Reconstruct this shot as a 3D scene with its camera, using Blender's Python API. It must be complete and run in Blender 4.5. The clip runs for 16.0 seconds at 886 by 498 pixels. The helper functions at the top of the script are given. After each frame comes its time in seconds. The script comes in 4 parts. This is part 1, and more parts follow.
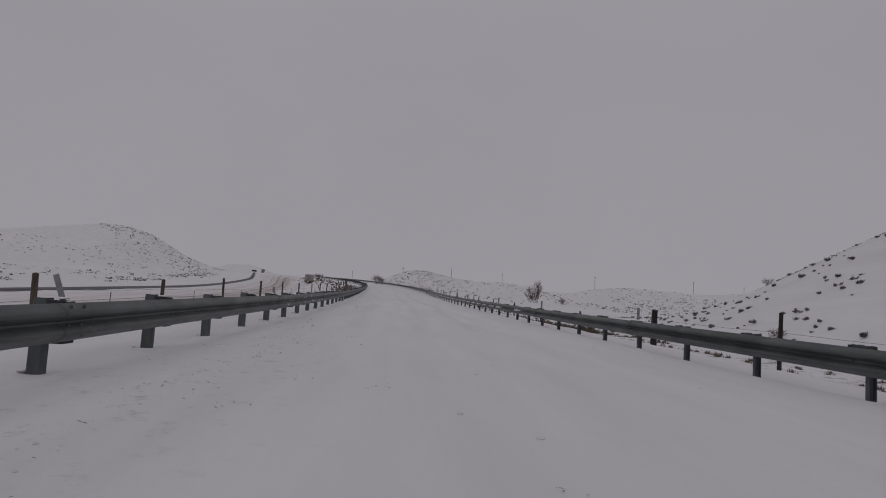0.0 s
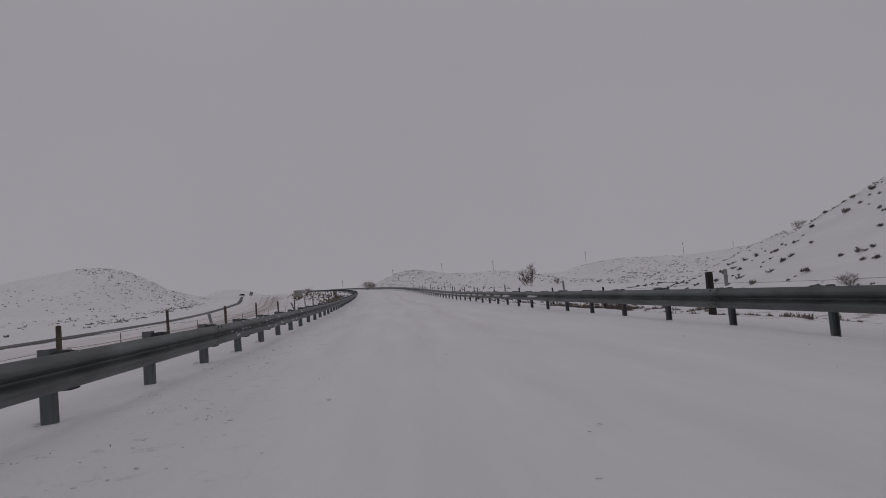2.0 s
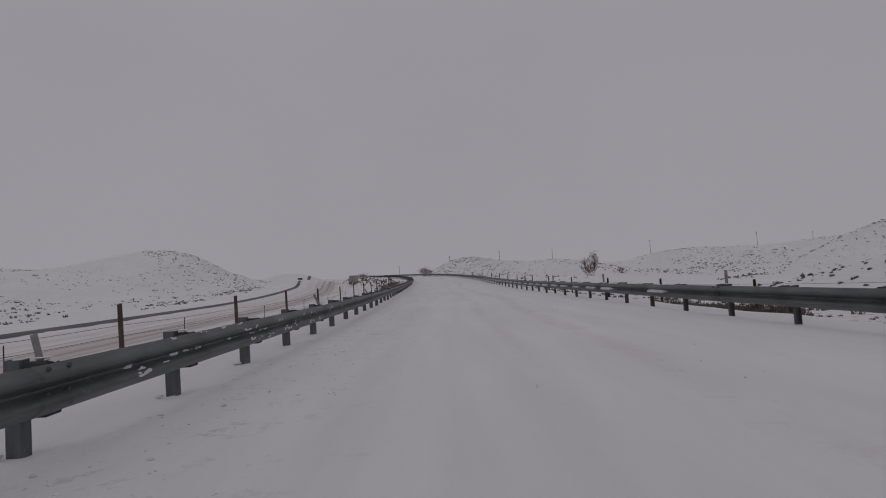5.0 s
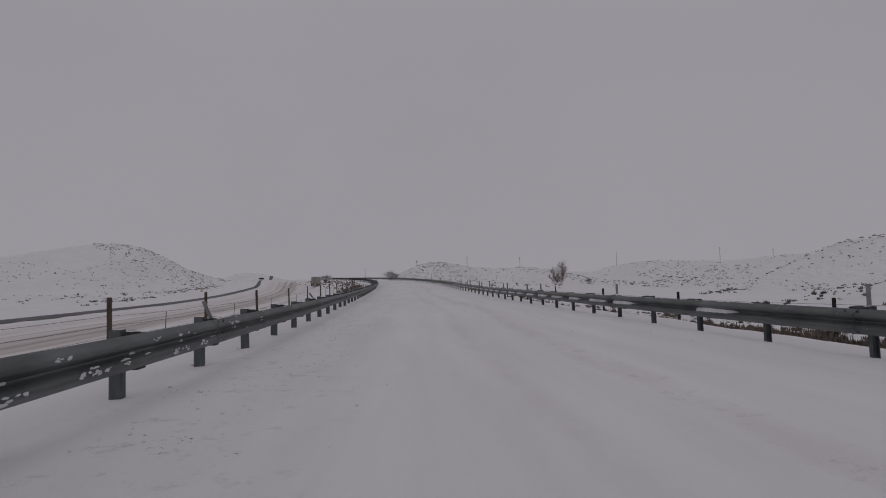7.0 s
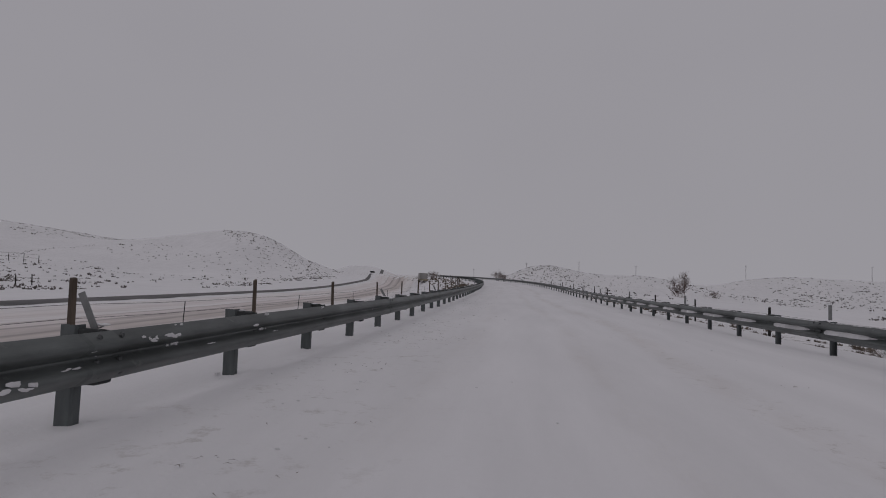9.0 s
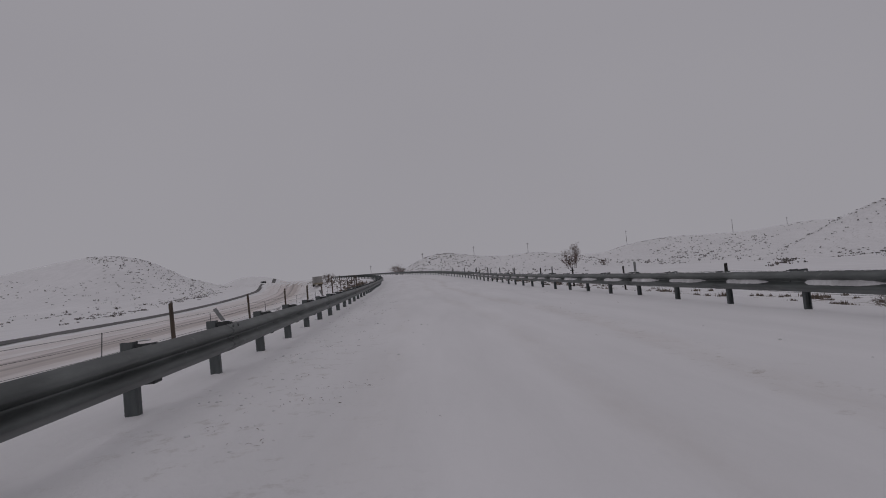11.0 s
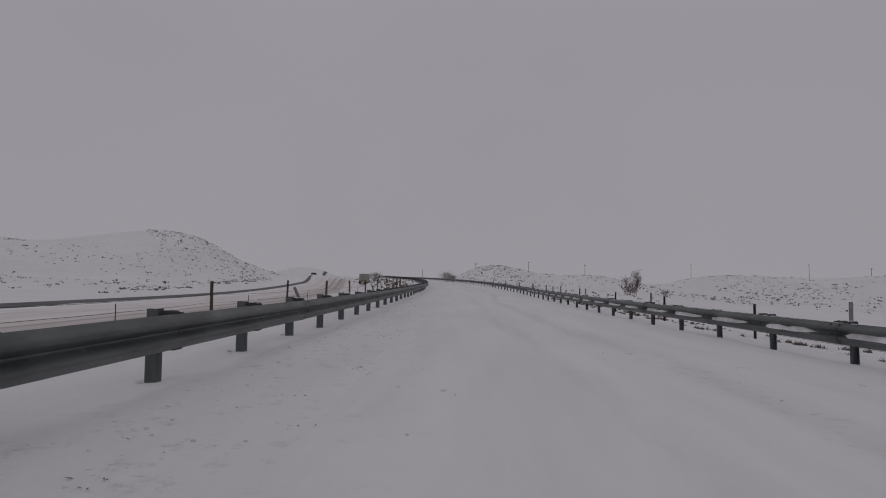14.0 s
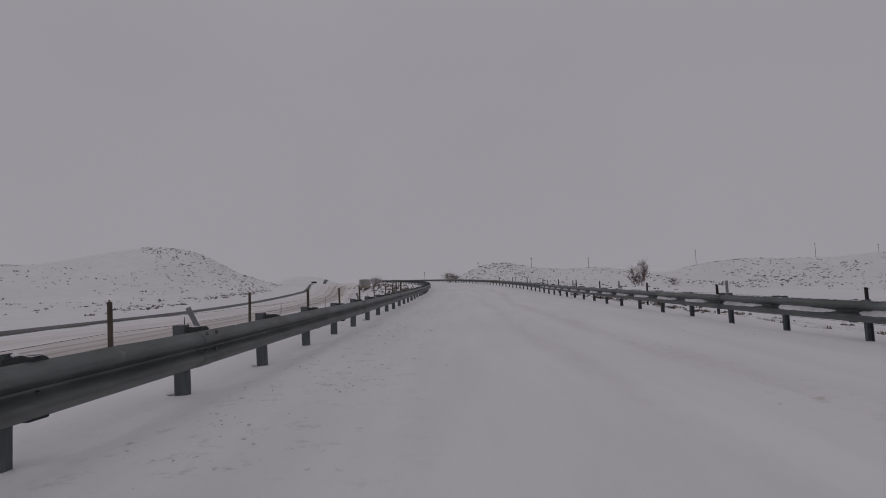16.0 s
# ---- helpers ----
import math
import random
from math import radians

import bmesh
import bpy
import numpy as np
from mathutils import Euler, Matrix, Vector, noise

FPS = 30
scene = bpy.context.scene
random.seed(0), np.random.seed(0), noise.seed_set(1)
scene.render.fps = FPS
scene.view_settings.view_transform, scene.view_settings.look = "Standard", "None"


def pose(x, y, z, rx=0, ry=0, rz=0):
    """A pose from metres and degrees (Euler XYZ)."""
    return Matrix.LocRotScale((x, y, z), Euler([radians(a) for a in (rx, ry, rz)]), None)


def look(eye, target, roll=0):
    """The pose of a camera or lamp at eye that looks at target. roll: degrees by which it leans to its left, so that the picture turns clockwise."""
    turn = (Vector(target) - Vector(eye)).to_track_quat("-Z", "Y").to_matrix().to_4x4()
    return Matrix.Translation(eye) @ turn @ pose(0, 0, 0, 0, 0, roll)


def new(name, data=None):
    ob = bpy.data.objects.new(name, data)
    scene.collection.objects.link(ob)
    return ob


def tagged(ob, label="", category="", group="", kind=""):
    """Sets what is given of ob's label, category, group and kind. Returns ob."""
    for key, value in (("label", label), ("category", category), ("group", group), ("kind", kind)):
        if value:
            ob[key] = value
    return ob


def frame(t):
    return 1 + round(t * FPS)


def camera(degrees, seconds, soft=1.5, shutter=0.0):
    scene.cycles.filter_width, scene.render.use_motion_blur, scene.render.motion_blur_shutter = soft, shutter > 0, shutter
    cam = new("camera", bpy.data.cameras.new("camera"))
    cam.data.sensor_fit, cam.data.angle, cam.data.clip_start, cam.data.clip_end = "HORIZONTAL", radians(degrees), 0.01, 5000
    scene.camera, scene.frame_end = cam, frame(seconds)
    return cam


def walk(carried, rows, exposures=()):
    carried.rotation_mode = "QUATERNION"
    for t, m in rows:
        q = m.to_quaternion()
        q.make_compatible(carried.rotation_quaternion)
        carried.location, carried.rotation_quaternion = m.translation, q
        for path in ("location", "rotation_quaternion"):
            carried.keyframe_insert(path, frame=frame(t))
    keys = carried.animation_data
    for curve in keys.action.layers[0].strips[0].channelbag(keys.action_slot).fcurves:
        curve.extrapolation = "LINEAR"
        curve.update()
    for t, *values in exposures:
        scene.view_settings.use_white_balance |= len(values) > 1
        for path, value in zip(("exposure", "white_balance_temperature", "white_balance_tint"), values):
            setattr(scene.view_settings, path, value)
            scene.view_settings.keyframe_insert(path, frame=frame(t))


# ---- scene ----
cam = camera(74.0, 16.0, soft=1.0)
PATH = [
    (0.0, pose(2.607, -4.498, 0.763, 93.89, -3.51, -4.63)),
    (0.5, pose(2.749, -3.545, 0.749, 93.93, -2.38, -1.88)),
    (1.0, pose(2.767, -2.763, 0.744, 94.10, -2.15, -2.49)),
    (1.5, pose(2.883, -1.996, 0.734, 94.08, -1.76, 5.40)),
    (2.0, pose(2.699, -1.005, 0.735, 93.50, 4.74, -5.38)),
    (2.5, pose(2.694, -0.131, 0.745, 93.23, 5.67, -7.60)),
    (3.0, pose(2.828, 0.767, 0.747, 93.99, 1.87, 3.81)),
    (3.5, pose(2.859, 1.455, 0.785, 93.52, -1.92, 10.25)),
    (6.0, pose(2.329, 6.363, 0.777, 92.01, 6.16, -6.05)),
    (6.5, pose(2.377, 7.327, 0.785, 92.69, 3.82, -4.45)),
    (7.0, pose(2.442, 8.365, 0.758, 93.00, 1.79, -3.20)),
    (7.5, pose(2.515, 9.336, 0.765, 93.03, -0.12, 0.77)),
    (8.0, pose(2.507, 10.389, 0.744, 92.90, -0.29, 0.63)),
    (8.5, pose(2.522, 11.355, 0.725, 93.02, -0.53, 2.92)),
    (9.0, pose(2.512, 12.214, 0.727, 93.10, -1.71, 7.33)),
    (9.5, pose(2.439, 13.217, 0.731, 93.10, 1.77, 7.83)),
    (10.0, pose(2.257, 14.337, 0.730, 91.99, 6.07, -1.62)),
    (12.5, pose(2.179, 19.195, 0.651, 92.93, 5.12, -3.54)),
    (13.0, pose(2.200, 20.155, 0.653, 92.70, 4.92, -8.10)),
    (13.5, pose(2.298, 21.068, 0.639, 93.24, -0.55, -2.70)),
    (14.0, pose(2.377, 22.069, 0.649, 93.36, -1.06, 2.42)),
    (14.5, pose(2.315, 23.006, 0.648, 93.63, -0.92, 3.85)),
    (15.0, pose(2.332, 23.855, 0.634, 93.93, 0.08, 7.13)),
    (15.5, pose(2.188, 24.894, 0.650, 93.26, 4.21, 0.50)),
    (16.0, pose(2.161, 25.818, 0.656, 93.48, 2.34, 2.70)),
]
walk(cam, PATH)


# ---- overcast daylight ----
world = bpy.data.worlds.new("overcast")
scene.world = world
world.use_nodes = True
wn, wl = world.node_tree.nodes, world.node_tree.links
wn.clear()
w_out = wn.new("ShaderNodeOutputWorld")
w_bg = wn.new("ShaderNodeBackground")
w_ramp = wn.new("ShaderNodeValToRGB")
w_sep = wn.new("ShaderNodeSeparateXYZ")
w_geo = wn.new("ShaderNodeTexCoord")
w_noise = wn.new("ShaderNodeTexNoise")
w_noise.inputs["Scale"].default_value = 2.2
w_noise.inputs["Detail"].default_value = 3.0
w_mix = wn.new("ShaderNodeMix")
w_mix.data_type = "RGBA"
w_mix.blend_type = "SOFT_LIGHT"
w_mix.inputs[0].default_value = 0.06
w_ramp.color_ramp.elements[0].position = 0.0
w_ramp.color_ramp.elements[0].color = (0.312, 0.303, 0.329, 1)
w_ramp.color_ramp.elements[1].position = 1.0
w_ramp.color_ramp.elements[1].color = (0.330, 0.322, 0.348, 1)
e = w_ramp.color_ramp.elements.new(0.35)
e.color = (0.304, 0.294, 0.321, 1)
wl.new(w_geo.outputs["Generated"], w_sep.inputs[0])
wl.new(w_geo.outputs["Generated"], w_noise.inputs["Vector"])
wl.new(w_sep.outputs["Z"], w_ramp.inputs[0])
wl.new(w_ramp.outputs[0], w_mix.inputs[6])
wl.new(w_noise.outputs["Fac"], w_mix.inputs[7])
wl.new(w_mix.outputs[2], w_bg.inputs["Color"])
wl.new(w_bg.outputs[0], w_out.inputs[0])
w_bg.inputs["Strength"].default_value = 1.0

sun = new("sun", bpy.data.lights.new("sun", "SUN"))
sun.data.energy = 0.10
sun.data.angle = radians(40)
sun.data.color = (1.0, 0.97, 0.95)
sun.matrix_world = look((0, 0, 50), (18, 30, 0))


# ---- materials ----
def material(name, rough=0.6, metal=0.0):
    m = bpy.data.materials.new(name)
    m.use_nodes = True
    nt = m.node_tree
    b = nt.nodes["Principled BSDF"]
    b.inputs["Roughness"].default_value = rough
    b.inputs["Metallic"].default_value = metal
    return m, nt, b


def noise_tex(nt, scale, detail=4.0, rough=0.55, space="Object", stretch=None):
    tc = nt.nodes.new("ShaderNodeTexCoord")
    n = nt.nodes.new("ShaderNodeTexNoise")
    n.inputs["Scale"].default_value = scale
    n.inputs["Detail"].default_value = detail
    n.inputs["Roughness"].default_value = rough
    if stretch:
        mp = nt.nodes.new("ShaderNodeMapping")
        mp.inputs["Scale"].default_value = stretch
        nt.links.new(tc.outputs[space], mp.inputs[0])
        nt.links.new(mp.outputs[0], n.inputs["Vector"])
    else:
        nt.links.new(tc.outputs[space], n.inputs["Vector"])
    return n.outputs["Fac"]


def ramp(nt, fac, *stops):
    r = nt.nodes.new("ShaderNodeValToRGB")
    els = r.color_ramp.elements
    while len(els) < len(stops):
        els.new(0.5)
    for el, (p, c) in zip(els, stops):
        el.position = p
        el.color = (*c, 1) if len(c) == 3 else c
    nt.links.new(fac, r.inputs[0])
    return r.outputs[0]


def mixed(nt, fac, a, b, mode="MIX"):
    m = nt.nodes.new("ShaderNodeMix")
    m.data_type = "RGBA"
    m.blend_type = mode
    for k, v in ((0, fac), (6, a), (7, b)):
        if isinstance(v, (int, float)):
            m.inputs[k].default_value = v
        elif isinstance(v, tuple):
            m.inputs[k].default_value = (*v, 1)
        else:
            nt.links.new(v, m.inputs[k])
    return m.outputs[2]


def bumped(nt, b, height, strength=0.3, distance=0.02):
    bp = nt.nodes.new("ShaderNodeBump")
    bp.inputs["Strength"].default_value = strength
    bp.inputs["Distance"].default_value = distance
    nt.links.new(height, bp.inputs["Height"])
    nt.links.new(bp.outputs[0], b.inputs["Normal"])


def grained(name, dark, light, scale, rough=0.7, metal=0.0, bump=0.3, stretch=None, wear=None, dist=0.004):
    m, nt, b = material(name, rough, metal)
    fine = noise_tex(nt, scale, 6, 0.65, stretch=stretch)
    col = ramp(nt, fine, (0.3, dark), (0.7, light))
    big = noise_tex(nt, scale * 0.12, 3, 0.5)
    shade = ramp(nt, big, (0.3, (0.66, 0.66, 0.66)), (0.7, (1.16, 1.16, 1.16)))
    col = mixed(nt, 1.0, col, shade, "MULTIPLY")
    if wear:
        spots = ramp(nt, noise_tex(nt, scale * 0.5, 5, 0.7), (0.62, (0, 0, 0)), (0.72, (1, 1, 1)))
        col = mixed(nt, spots, col, wear)
    info = nt.nodes.new("ShaderNodeObjectInfo")
    tone = ramp(nt, info.outputs["Random"], (0.0, (0.86, 0.86, 0.86)), (1.0, (1.1, 1.1, 1.1)))
    col = mixed(nt, 1.0, col, tone, "MULTIPLY")
    nt.links.new(col, b.inputs["Base Color"])
    bumped(nt, b, fine, bump, dist)
    return m


def snow_material(name):
    m, nt, b = material(name, 0.75)
    b.inputs["Specular IOR Level"].default_value = 0.25
    fine = noise_tex(nt, 13.0, 8, 0.66)
    mid = noise_tex(nt, 0.8, 5, 0.6, stretch=(1.9, 0.22, 1.0))
    wide = noise_tex(nt, 0.06, 3, 0.5)
    col = ramp(nt, mid, (0.3, (0.80, 0.787, 0.80)), (0.7, (0.88, 0.865, 0.88)))
    col = mixed(nt, 1.0, col, ramp(nt, wide, (0.3, (0.94, 0.94, 0.94)), (0.7, (1.0, 1.0, 1.0))), "MULTIPLY")
    att = nt.nodes.new("ShaderNodeAttribute")
    att.attribute_name = "dirt"
    speck = ramp(nt, noise_tex(nt, 5.0, 8, 0.75), (0.56, (0, 0, 0)), (0.70, (1, 1, 1)))
    sm = nt.nodes.new("ShaderNodeMath")
    sm.operation = "MULTIPLY"
    nt.links.new(att.outputs["Fac"], sm.inputs[0])
    nt.links.new(speck, sm.inputs[1])
    col = mixed(nt, sm.outputs[0], col, (0.38, 0.34, 0.30))
    trk = nt.nodes.new("ShaderNodeAttribute")
    trk.attribute_name = "track"
    part_of = ramp(nt, noise_tex(nt, 1.1, 6, 0.7, stretch=(1.0, 0.35, 1.0)), (0.36, (0, 0, 0)), (0.66, (0.55, 0.55, 0.55)))
    tm = nt.nodes.new("ShaderNodeMath")
    tm.operation = "MULTIPLY"
    nt.links.new(trk.outputs["Fac"], tm.inputs[0])
    nt.links.new(part_of, tm.inputs[1])
    col = mixed(nt, tm.outputs[0], col, (0.60, 0.555, 0.53))
    grs = nt.nodes.new("ShaderNodeAttribute")
    grs.attribute_name = "grass"
    tuft = ramp(nt, noise_tex(nt, 1.7, 9, 0.8), (0.53, (0, 0, 0)), (0.60, (1, 1, 1)))
    gm = nt.nodes.new("ShaderNodeMath")
    gm.operation = "MULTIPLY"
    nt.links.new(grs.outputs["Fac"], gm.inputs[0])
    nt.links.new(tuft, gm.inputs[1])
    col = mixed(nt, gm.outputs[0], col, (0.17, 0.13, 0.10))
    nt.links.new(col, b.inputs["Base Color"])
    add = nt.nodes.new("ShaderNodeMath")
    add.operation = "MULTIPLY_ADD"
    nt.links.new(mid, add.inputs[0])
    add.inputs[1].default_value = 0.9
    nt.links.new(fine, add.inputs[2])
    crust = nt.nodes.new("ShaderNodeMath")
    crust.operation = "MULTIPLY"
    nt.links.new(ramp(nt, noise_tex(nt, 4.5, 9, 0.68), (0.38, (0, 0, 0)), (0.72, (1, 1, 1))), crust.inputs[0])
    shoulder = nt.nodes.new("ShaderNodeAttribute")
    shoulder.attribute_name = "crust"
    nt.links.new(shoulder.outputs["Fac"], crust.inputs[1])
    relief = nt.nodes.new("ShaderNodeMath")
    relief.operation = "MULTIPLY_ADD"
    nt.links.new(crust.outputs[0], relief.inputs[0])
    relief.inputs[1].default_value = 1.5
    nt.links.new(add.outputs[0], relief.inputs[2])
    bumped(nt, b, relief.outputs[0], 0.5, 0.02)
    return m


SNOW = snow_material("snow_cover")
CLOD = grained("snow_clump", (0.70, 0.69, 0.70), (0.86, 0.85, 0.86), 14, 0.8, bump=0.4, dist=0.01)
STEEL = grained("galvanised_steel", (0.076, 0.085, 0.083), (0.145, 0.158, 0.154), 9, 0.5, 0.4, 0.3, (1, 0.22, 1), (0.17, 0.18, 0.172), 0.003)
POST_STEEL = grained("weathered_post_steel", (0.095, 0.108, 0.110), (0.165, 0.180, 0.180), 11, 0.6, 0.3, 0.2, (1, 1, 0.3), None, 0.002)
BOLT = grained("bolt_steel", (0.05, 0.055, 0.055), (0.12, 0.125, 0.125), 30, 0.5, 0.6, 0.1)
PLATE = grained("reflector_plate", (0.22, 0.225, 0.225), (0.36, 0.365, 0.36), 12, 0.5, 0.2, 0.1)
WOOD = grained("weathered_fence_wood", (0.070, 0.053, 0.041), (0.155, 0.118, 0.089), 14, 0.9, 0, 0.6, (1, 1, 0.12), (0.16, 0.13, 0.10), 0.006)
DARKWOOD = grained("dark_fence_wood", (0.018, 0.016, 0.015), (0.045, 0.038, 0.034), 14, 0.9, 0, 0.6, (1, 1, 0.12), None, 0.006)
WIRE = grained("fence_wire_steel", (0.06, 0.06, 0.06), (0.11, 0.105, 0.10), 20, 0.6, 0.5, 0.1)
TWIG = grained("bare_twig_bark", (0.13, 0.096, 0.086), (0.25, 0.190, 0.170), 6, 0.9, 0, 0.4)
# sage grey, snow-dusted, with some distance haze lightened into the colour
SAGE = grained("sagebrush", (0.11, 0.100, 0.095), (0.235, 0.212, 0.196), 3, 0.95, 0, 0.3)
DRY = grained("dry_grass", (0.14, 0.112, 0.092), (0.27, 0.222, 0.180), 5, 0.95, 0, 0.3)
POLEWOOD = grained("pole_wood", (0.10, 0.095, 0.095), (0.16, 0.15, 0.15), 4, 0.9, 0, 0.3)
PAINT = grained("dark_vehicle_paint", (0.020, 0.022, 0.024), (0.040, 0.042, 0.044), 4, 0.4, 0.1, 0.05)
# both truck paints are paled to carry the haze at that range
TRUCKBOX = grained("tan_box_paint", (0.28, 0.24, 0.17), (0.38, 0.33, 0.25), 3, 0.6, 0, 0.05)
BOXGREY = grained("grey_box_paint", (0.27, 0.26, 0.25), (0.38, 0.37, 0.36), 3, 0.6, 0, 0.05)
RUBBER = grained("tyre_rubber", (0.015, 0.015, 0.015), (0.03, 0.03, 0.03), 9, 0.9, 0, 0.2)
GLASS, _nt, _b = material("vehicle_glass", 0.08)
_b.inputs["Base Color"].default_value = (0.02, 0.022, 0.025, 1)


# ---- mesh helpers ----
def mesh_ob(name, bm, mat, parent=None, smooth=False):
    me = bpy.data.meshes.new(name)
    bm.to_mesh(me)
    bm.free()
    me.materials.append(mat)
    if smooth:
        for p in me.polygons:
            p.use_smooth = True
    ob = new(name, me)
    ob.parent = parent
    return ob


def part(name, bm, mat, parent, label="", smooth=False):
    ob = mesh_ob(name, bm, mat, parent, smooth)
    return tagged(ob, label) if label else ob


def placed(name, me, parent, m):
    ob = new(name, me)
    ob.parent = parent
    ob.matrix_basis = m
    return ob


def soup(name, verts, faces, mat, label="", category="", kind="stuff", parent=None):
    me = bpy.data.meshes.new(name)
    me.from_pydata(verts, [], faces)
    me.materials.append(mat)
    ob = new(name, me)
    ob.parent = parent
    return tagged(ob, label, category, "", kind)


def box(bm, x0, x1, y0, y1, z0, z1, bevel=0.0):
    r = bmesh.ops.create_cube(bm, size=1.0)
    vs = r["verts"]
    for v in vs:
        v.co = Vector(((x0 + x1) / 2 + v.co.x * (x1 - x0), (y0 + y1) / 2 + v.co.y * (y1 - y0), (z0 + z1) / 2 + v.co.z * (z1 - z0)))
    if bevel:
        es = list({e for v in vs for e in v.link_edges})
        bmesh.ops.bevel(bm, geom=es, offset=bevel, segments=1, affect="EDGES")
    return vs


def rod(bm, a, b, r0, r1, n=6):
    a, b = Vector(a), Vector(b)
    q = (b - a).to_track_quat("Z", "Y")
    ra, rb = [], []
    for k in range(n):
        c = Vector((math.cos(2 * math.pi * k / n), math.sin(2 * math.pi * k / n), 0))
        ra.append(bm.verts.new(a + q @ (c * r0)))
        rb.append(bm.verts.new(b + q @ (c * r1)))
    for k in range(n):
        bm.faces.new((ra[k], ra[(k + 1) % n], rb[(k + 1) % n], rb[k]))
    bm.faces.new(ra[::-1])
    bm.faces.new(rb)


# ---- the lie of the land ----
def smooth(a, b, v):
    t = np.clip((np.asarray(v, float) - a) / (b - a), 0, 1)
    return t * t * (3 - 2 * t)


BEND, BEND_R = 62.0, 230.0


def rail_x(y):
    """The line of the left guardrail: almost straight, then a bend to the left."""
    y = np.asarray(y, float)
    near = -0.00011 * y ** 2 - 0.000005 * np.clip(y, -40, 30) ** 3
    lin = -0.24 - 0.020 * (y - 30)
    x = np.where(y < 30, near, lin)
    return x - np.clip(y - BEND, 0, 400) ** 2 / (2 * BEND_R)


def road_z(y):
    y = np.clip(np.asarray(y, float), -60, 210)
    return np.where(y < 80, -0.00983 * y + 0.000187 * y ** 2, 0.41 + 0.0201 * (y - 80) - 0.00004 * np.clip(y - 80, 0, 250) ** 2)


def far_line(y):
    """The line of the guardrail beyond the highway."""
    y = np.asarray(y, float)
    return -25.5 - 0.04 * y - 0.00034 * np.clip(y - 20, 0, 600) ** 2


def valley_z(y):
    return -1.75 + 4.3 * smooth(85, 300, y)


WIDTH = 7.47

# centre x, y, height, half widths along and across, turn in degrees
HILLS = [
    (-92.5, 206.7, 11.17, 15.7, 28.7, -4),
    (-125.0, 202.4, 3.40, 29.9, 48.8, 0),
    (-192.4, 162.9, 17.33, 47.1, 54.7, -2),
    (-60.3, 271.0, 5.25, 14.3, 18.2, -1),
    (30.9, 18.2, 1.82, 11.1, 7.8, 0),
    (32.8, 2.0, 8.50, 17.9, 15.2, 0),
    (99.8, 132.6, 10.99, 15.5, 9.4, -42),
    (121.6, 88.7, 9.23, 22.0, 30.7, 0),
    (56.5, 222.5, 3.05, 12.7, 13.5, 0),
    (10.6, 255.7, 11.13, 13.6, 33.1, -2),
    (50.0, 266.5, 9.07, 22.0, 24.0, -1),
    (125.3, 318.8, 8.43, 23.7, 22.0, 0),
    (193.7, 283.2, 10.89, 43.7, 36.4, -1),
    (85.4, 152.4, -2.26, 20.4, 20.0, 0),
    (40.1, 179.9, 1.12, 20.0, 20.0, 0),
    (-150.3, 259.7, 1.11, 29.8, 30.3, 0),
]


def land(x, y):
    x, y = np.asarray(x, float), np.asarray(y, float)
    u = x - rail_x(y)
    zr = road_z(y)
    cross = zr - 0.03 * np.exp(-(u / 0.35) ** 2) - np.clip(u, 0, WIDTH) / WIDTH * (0.07 + 0.0022 * np.clip(y, 0, 40))
    vl = valley_z(y)
    # left: shoulder, ditch, highway shelf
    sl = smooth(0.6, 9.0, -u)
    left = zr - 0.05 * smooth(0.1, 1.2, -u) + (vl - zr) * sl + 0.30 * smooth(-7, -1.0, far_line(y) - x) + 0.20 * smooth(-0.8, 0.8, far_line(y) - x)
    # right: bank down to the flats
    edge = zr - 0.07 - 0.0022 * np.clip(y, 0, 40)
    flats = edge - 1.0 - 4.6 * smooth(30, 190, np.hypot(x, y)) * smooth(22, 60, u) - 1.2 * smooth(60, 200, y) * smooth(30, 60, u)
    sr = smooth(WIDTH + 1.2, WIDTH + 8.5, u)
    drop = 0.20 + 0.20 * smooth(12, 24, y)
    brow = drop * smooth(WIDTH + 0.55, WIDTH + 1.9, u)
    right = edge - brow + (flats + drop - edge) * sr
    z = np.where(u < 0, left, np.where(u > WIDTH, right, cross))
    for hx, hy, h, a, b, turn in HILLS:
        c, s = math.cos(radians(turn)), math.sin(radians(turn))
        p, q = (x - hx) * c + (y - hy) * s, -(x - hx) * s + (y - hy) * c
        keep = np.where(u < 0, smooth(-2, 30, far_line(y) - 11 - x), smooth(WIDTH + 4, WIDTH + 16, u))
        z = z + h * np.exp(-0.5 * ((p / a) ** 2 + (q / b) ** 2)) * keep
    r = np.hypot(x, y)
    z = z + 0.0105 * np.clip(r - 230, 0, 2000) * smooth(2, 60, np.where(u < 0, far_line(y) - 6 - x, u - WIDTH))
    return z


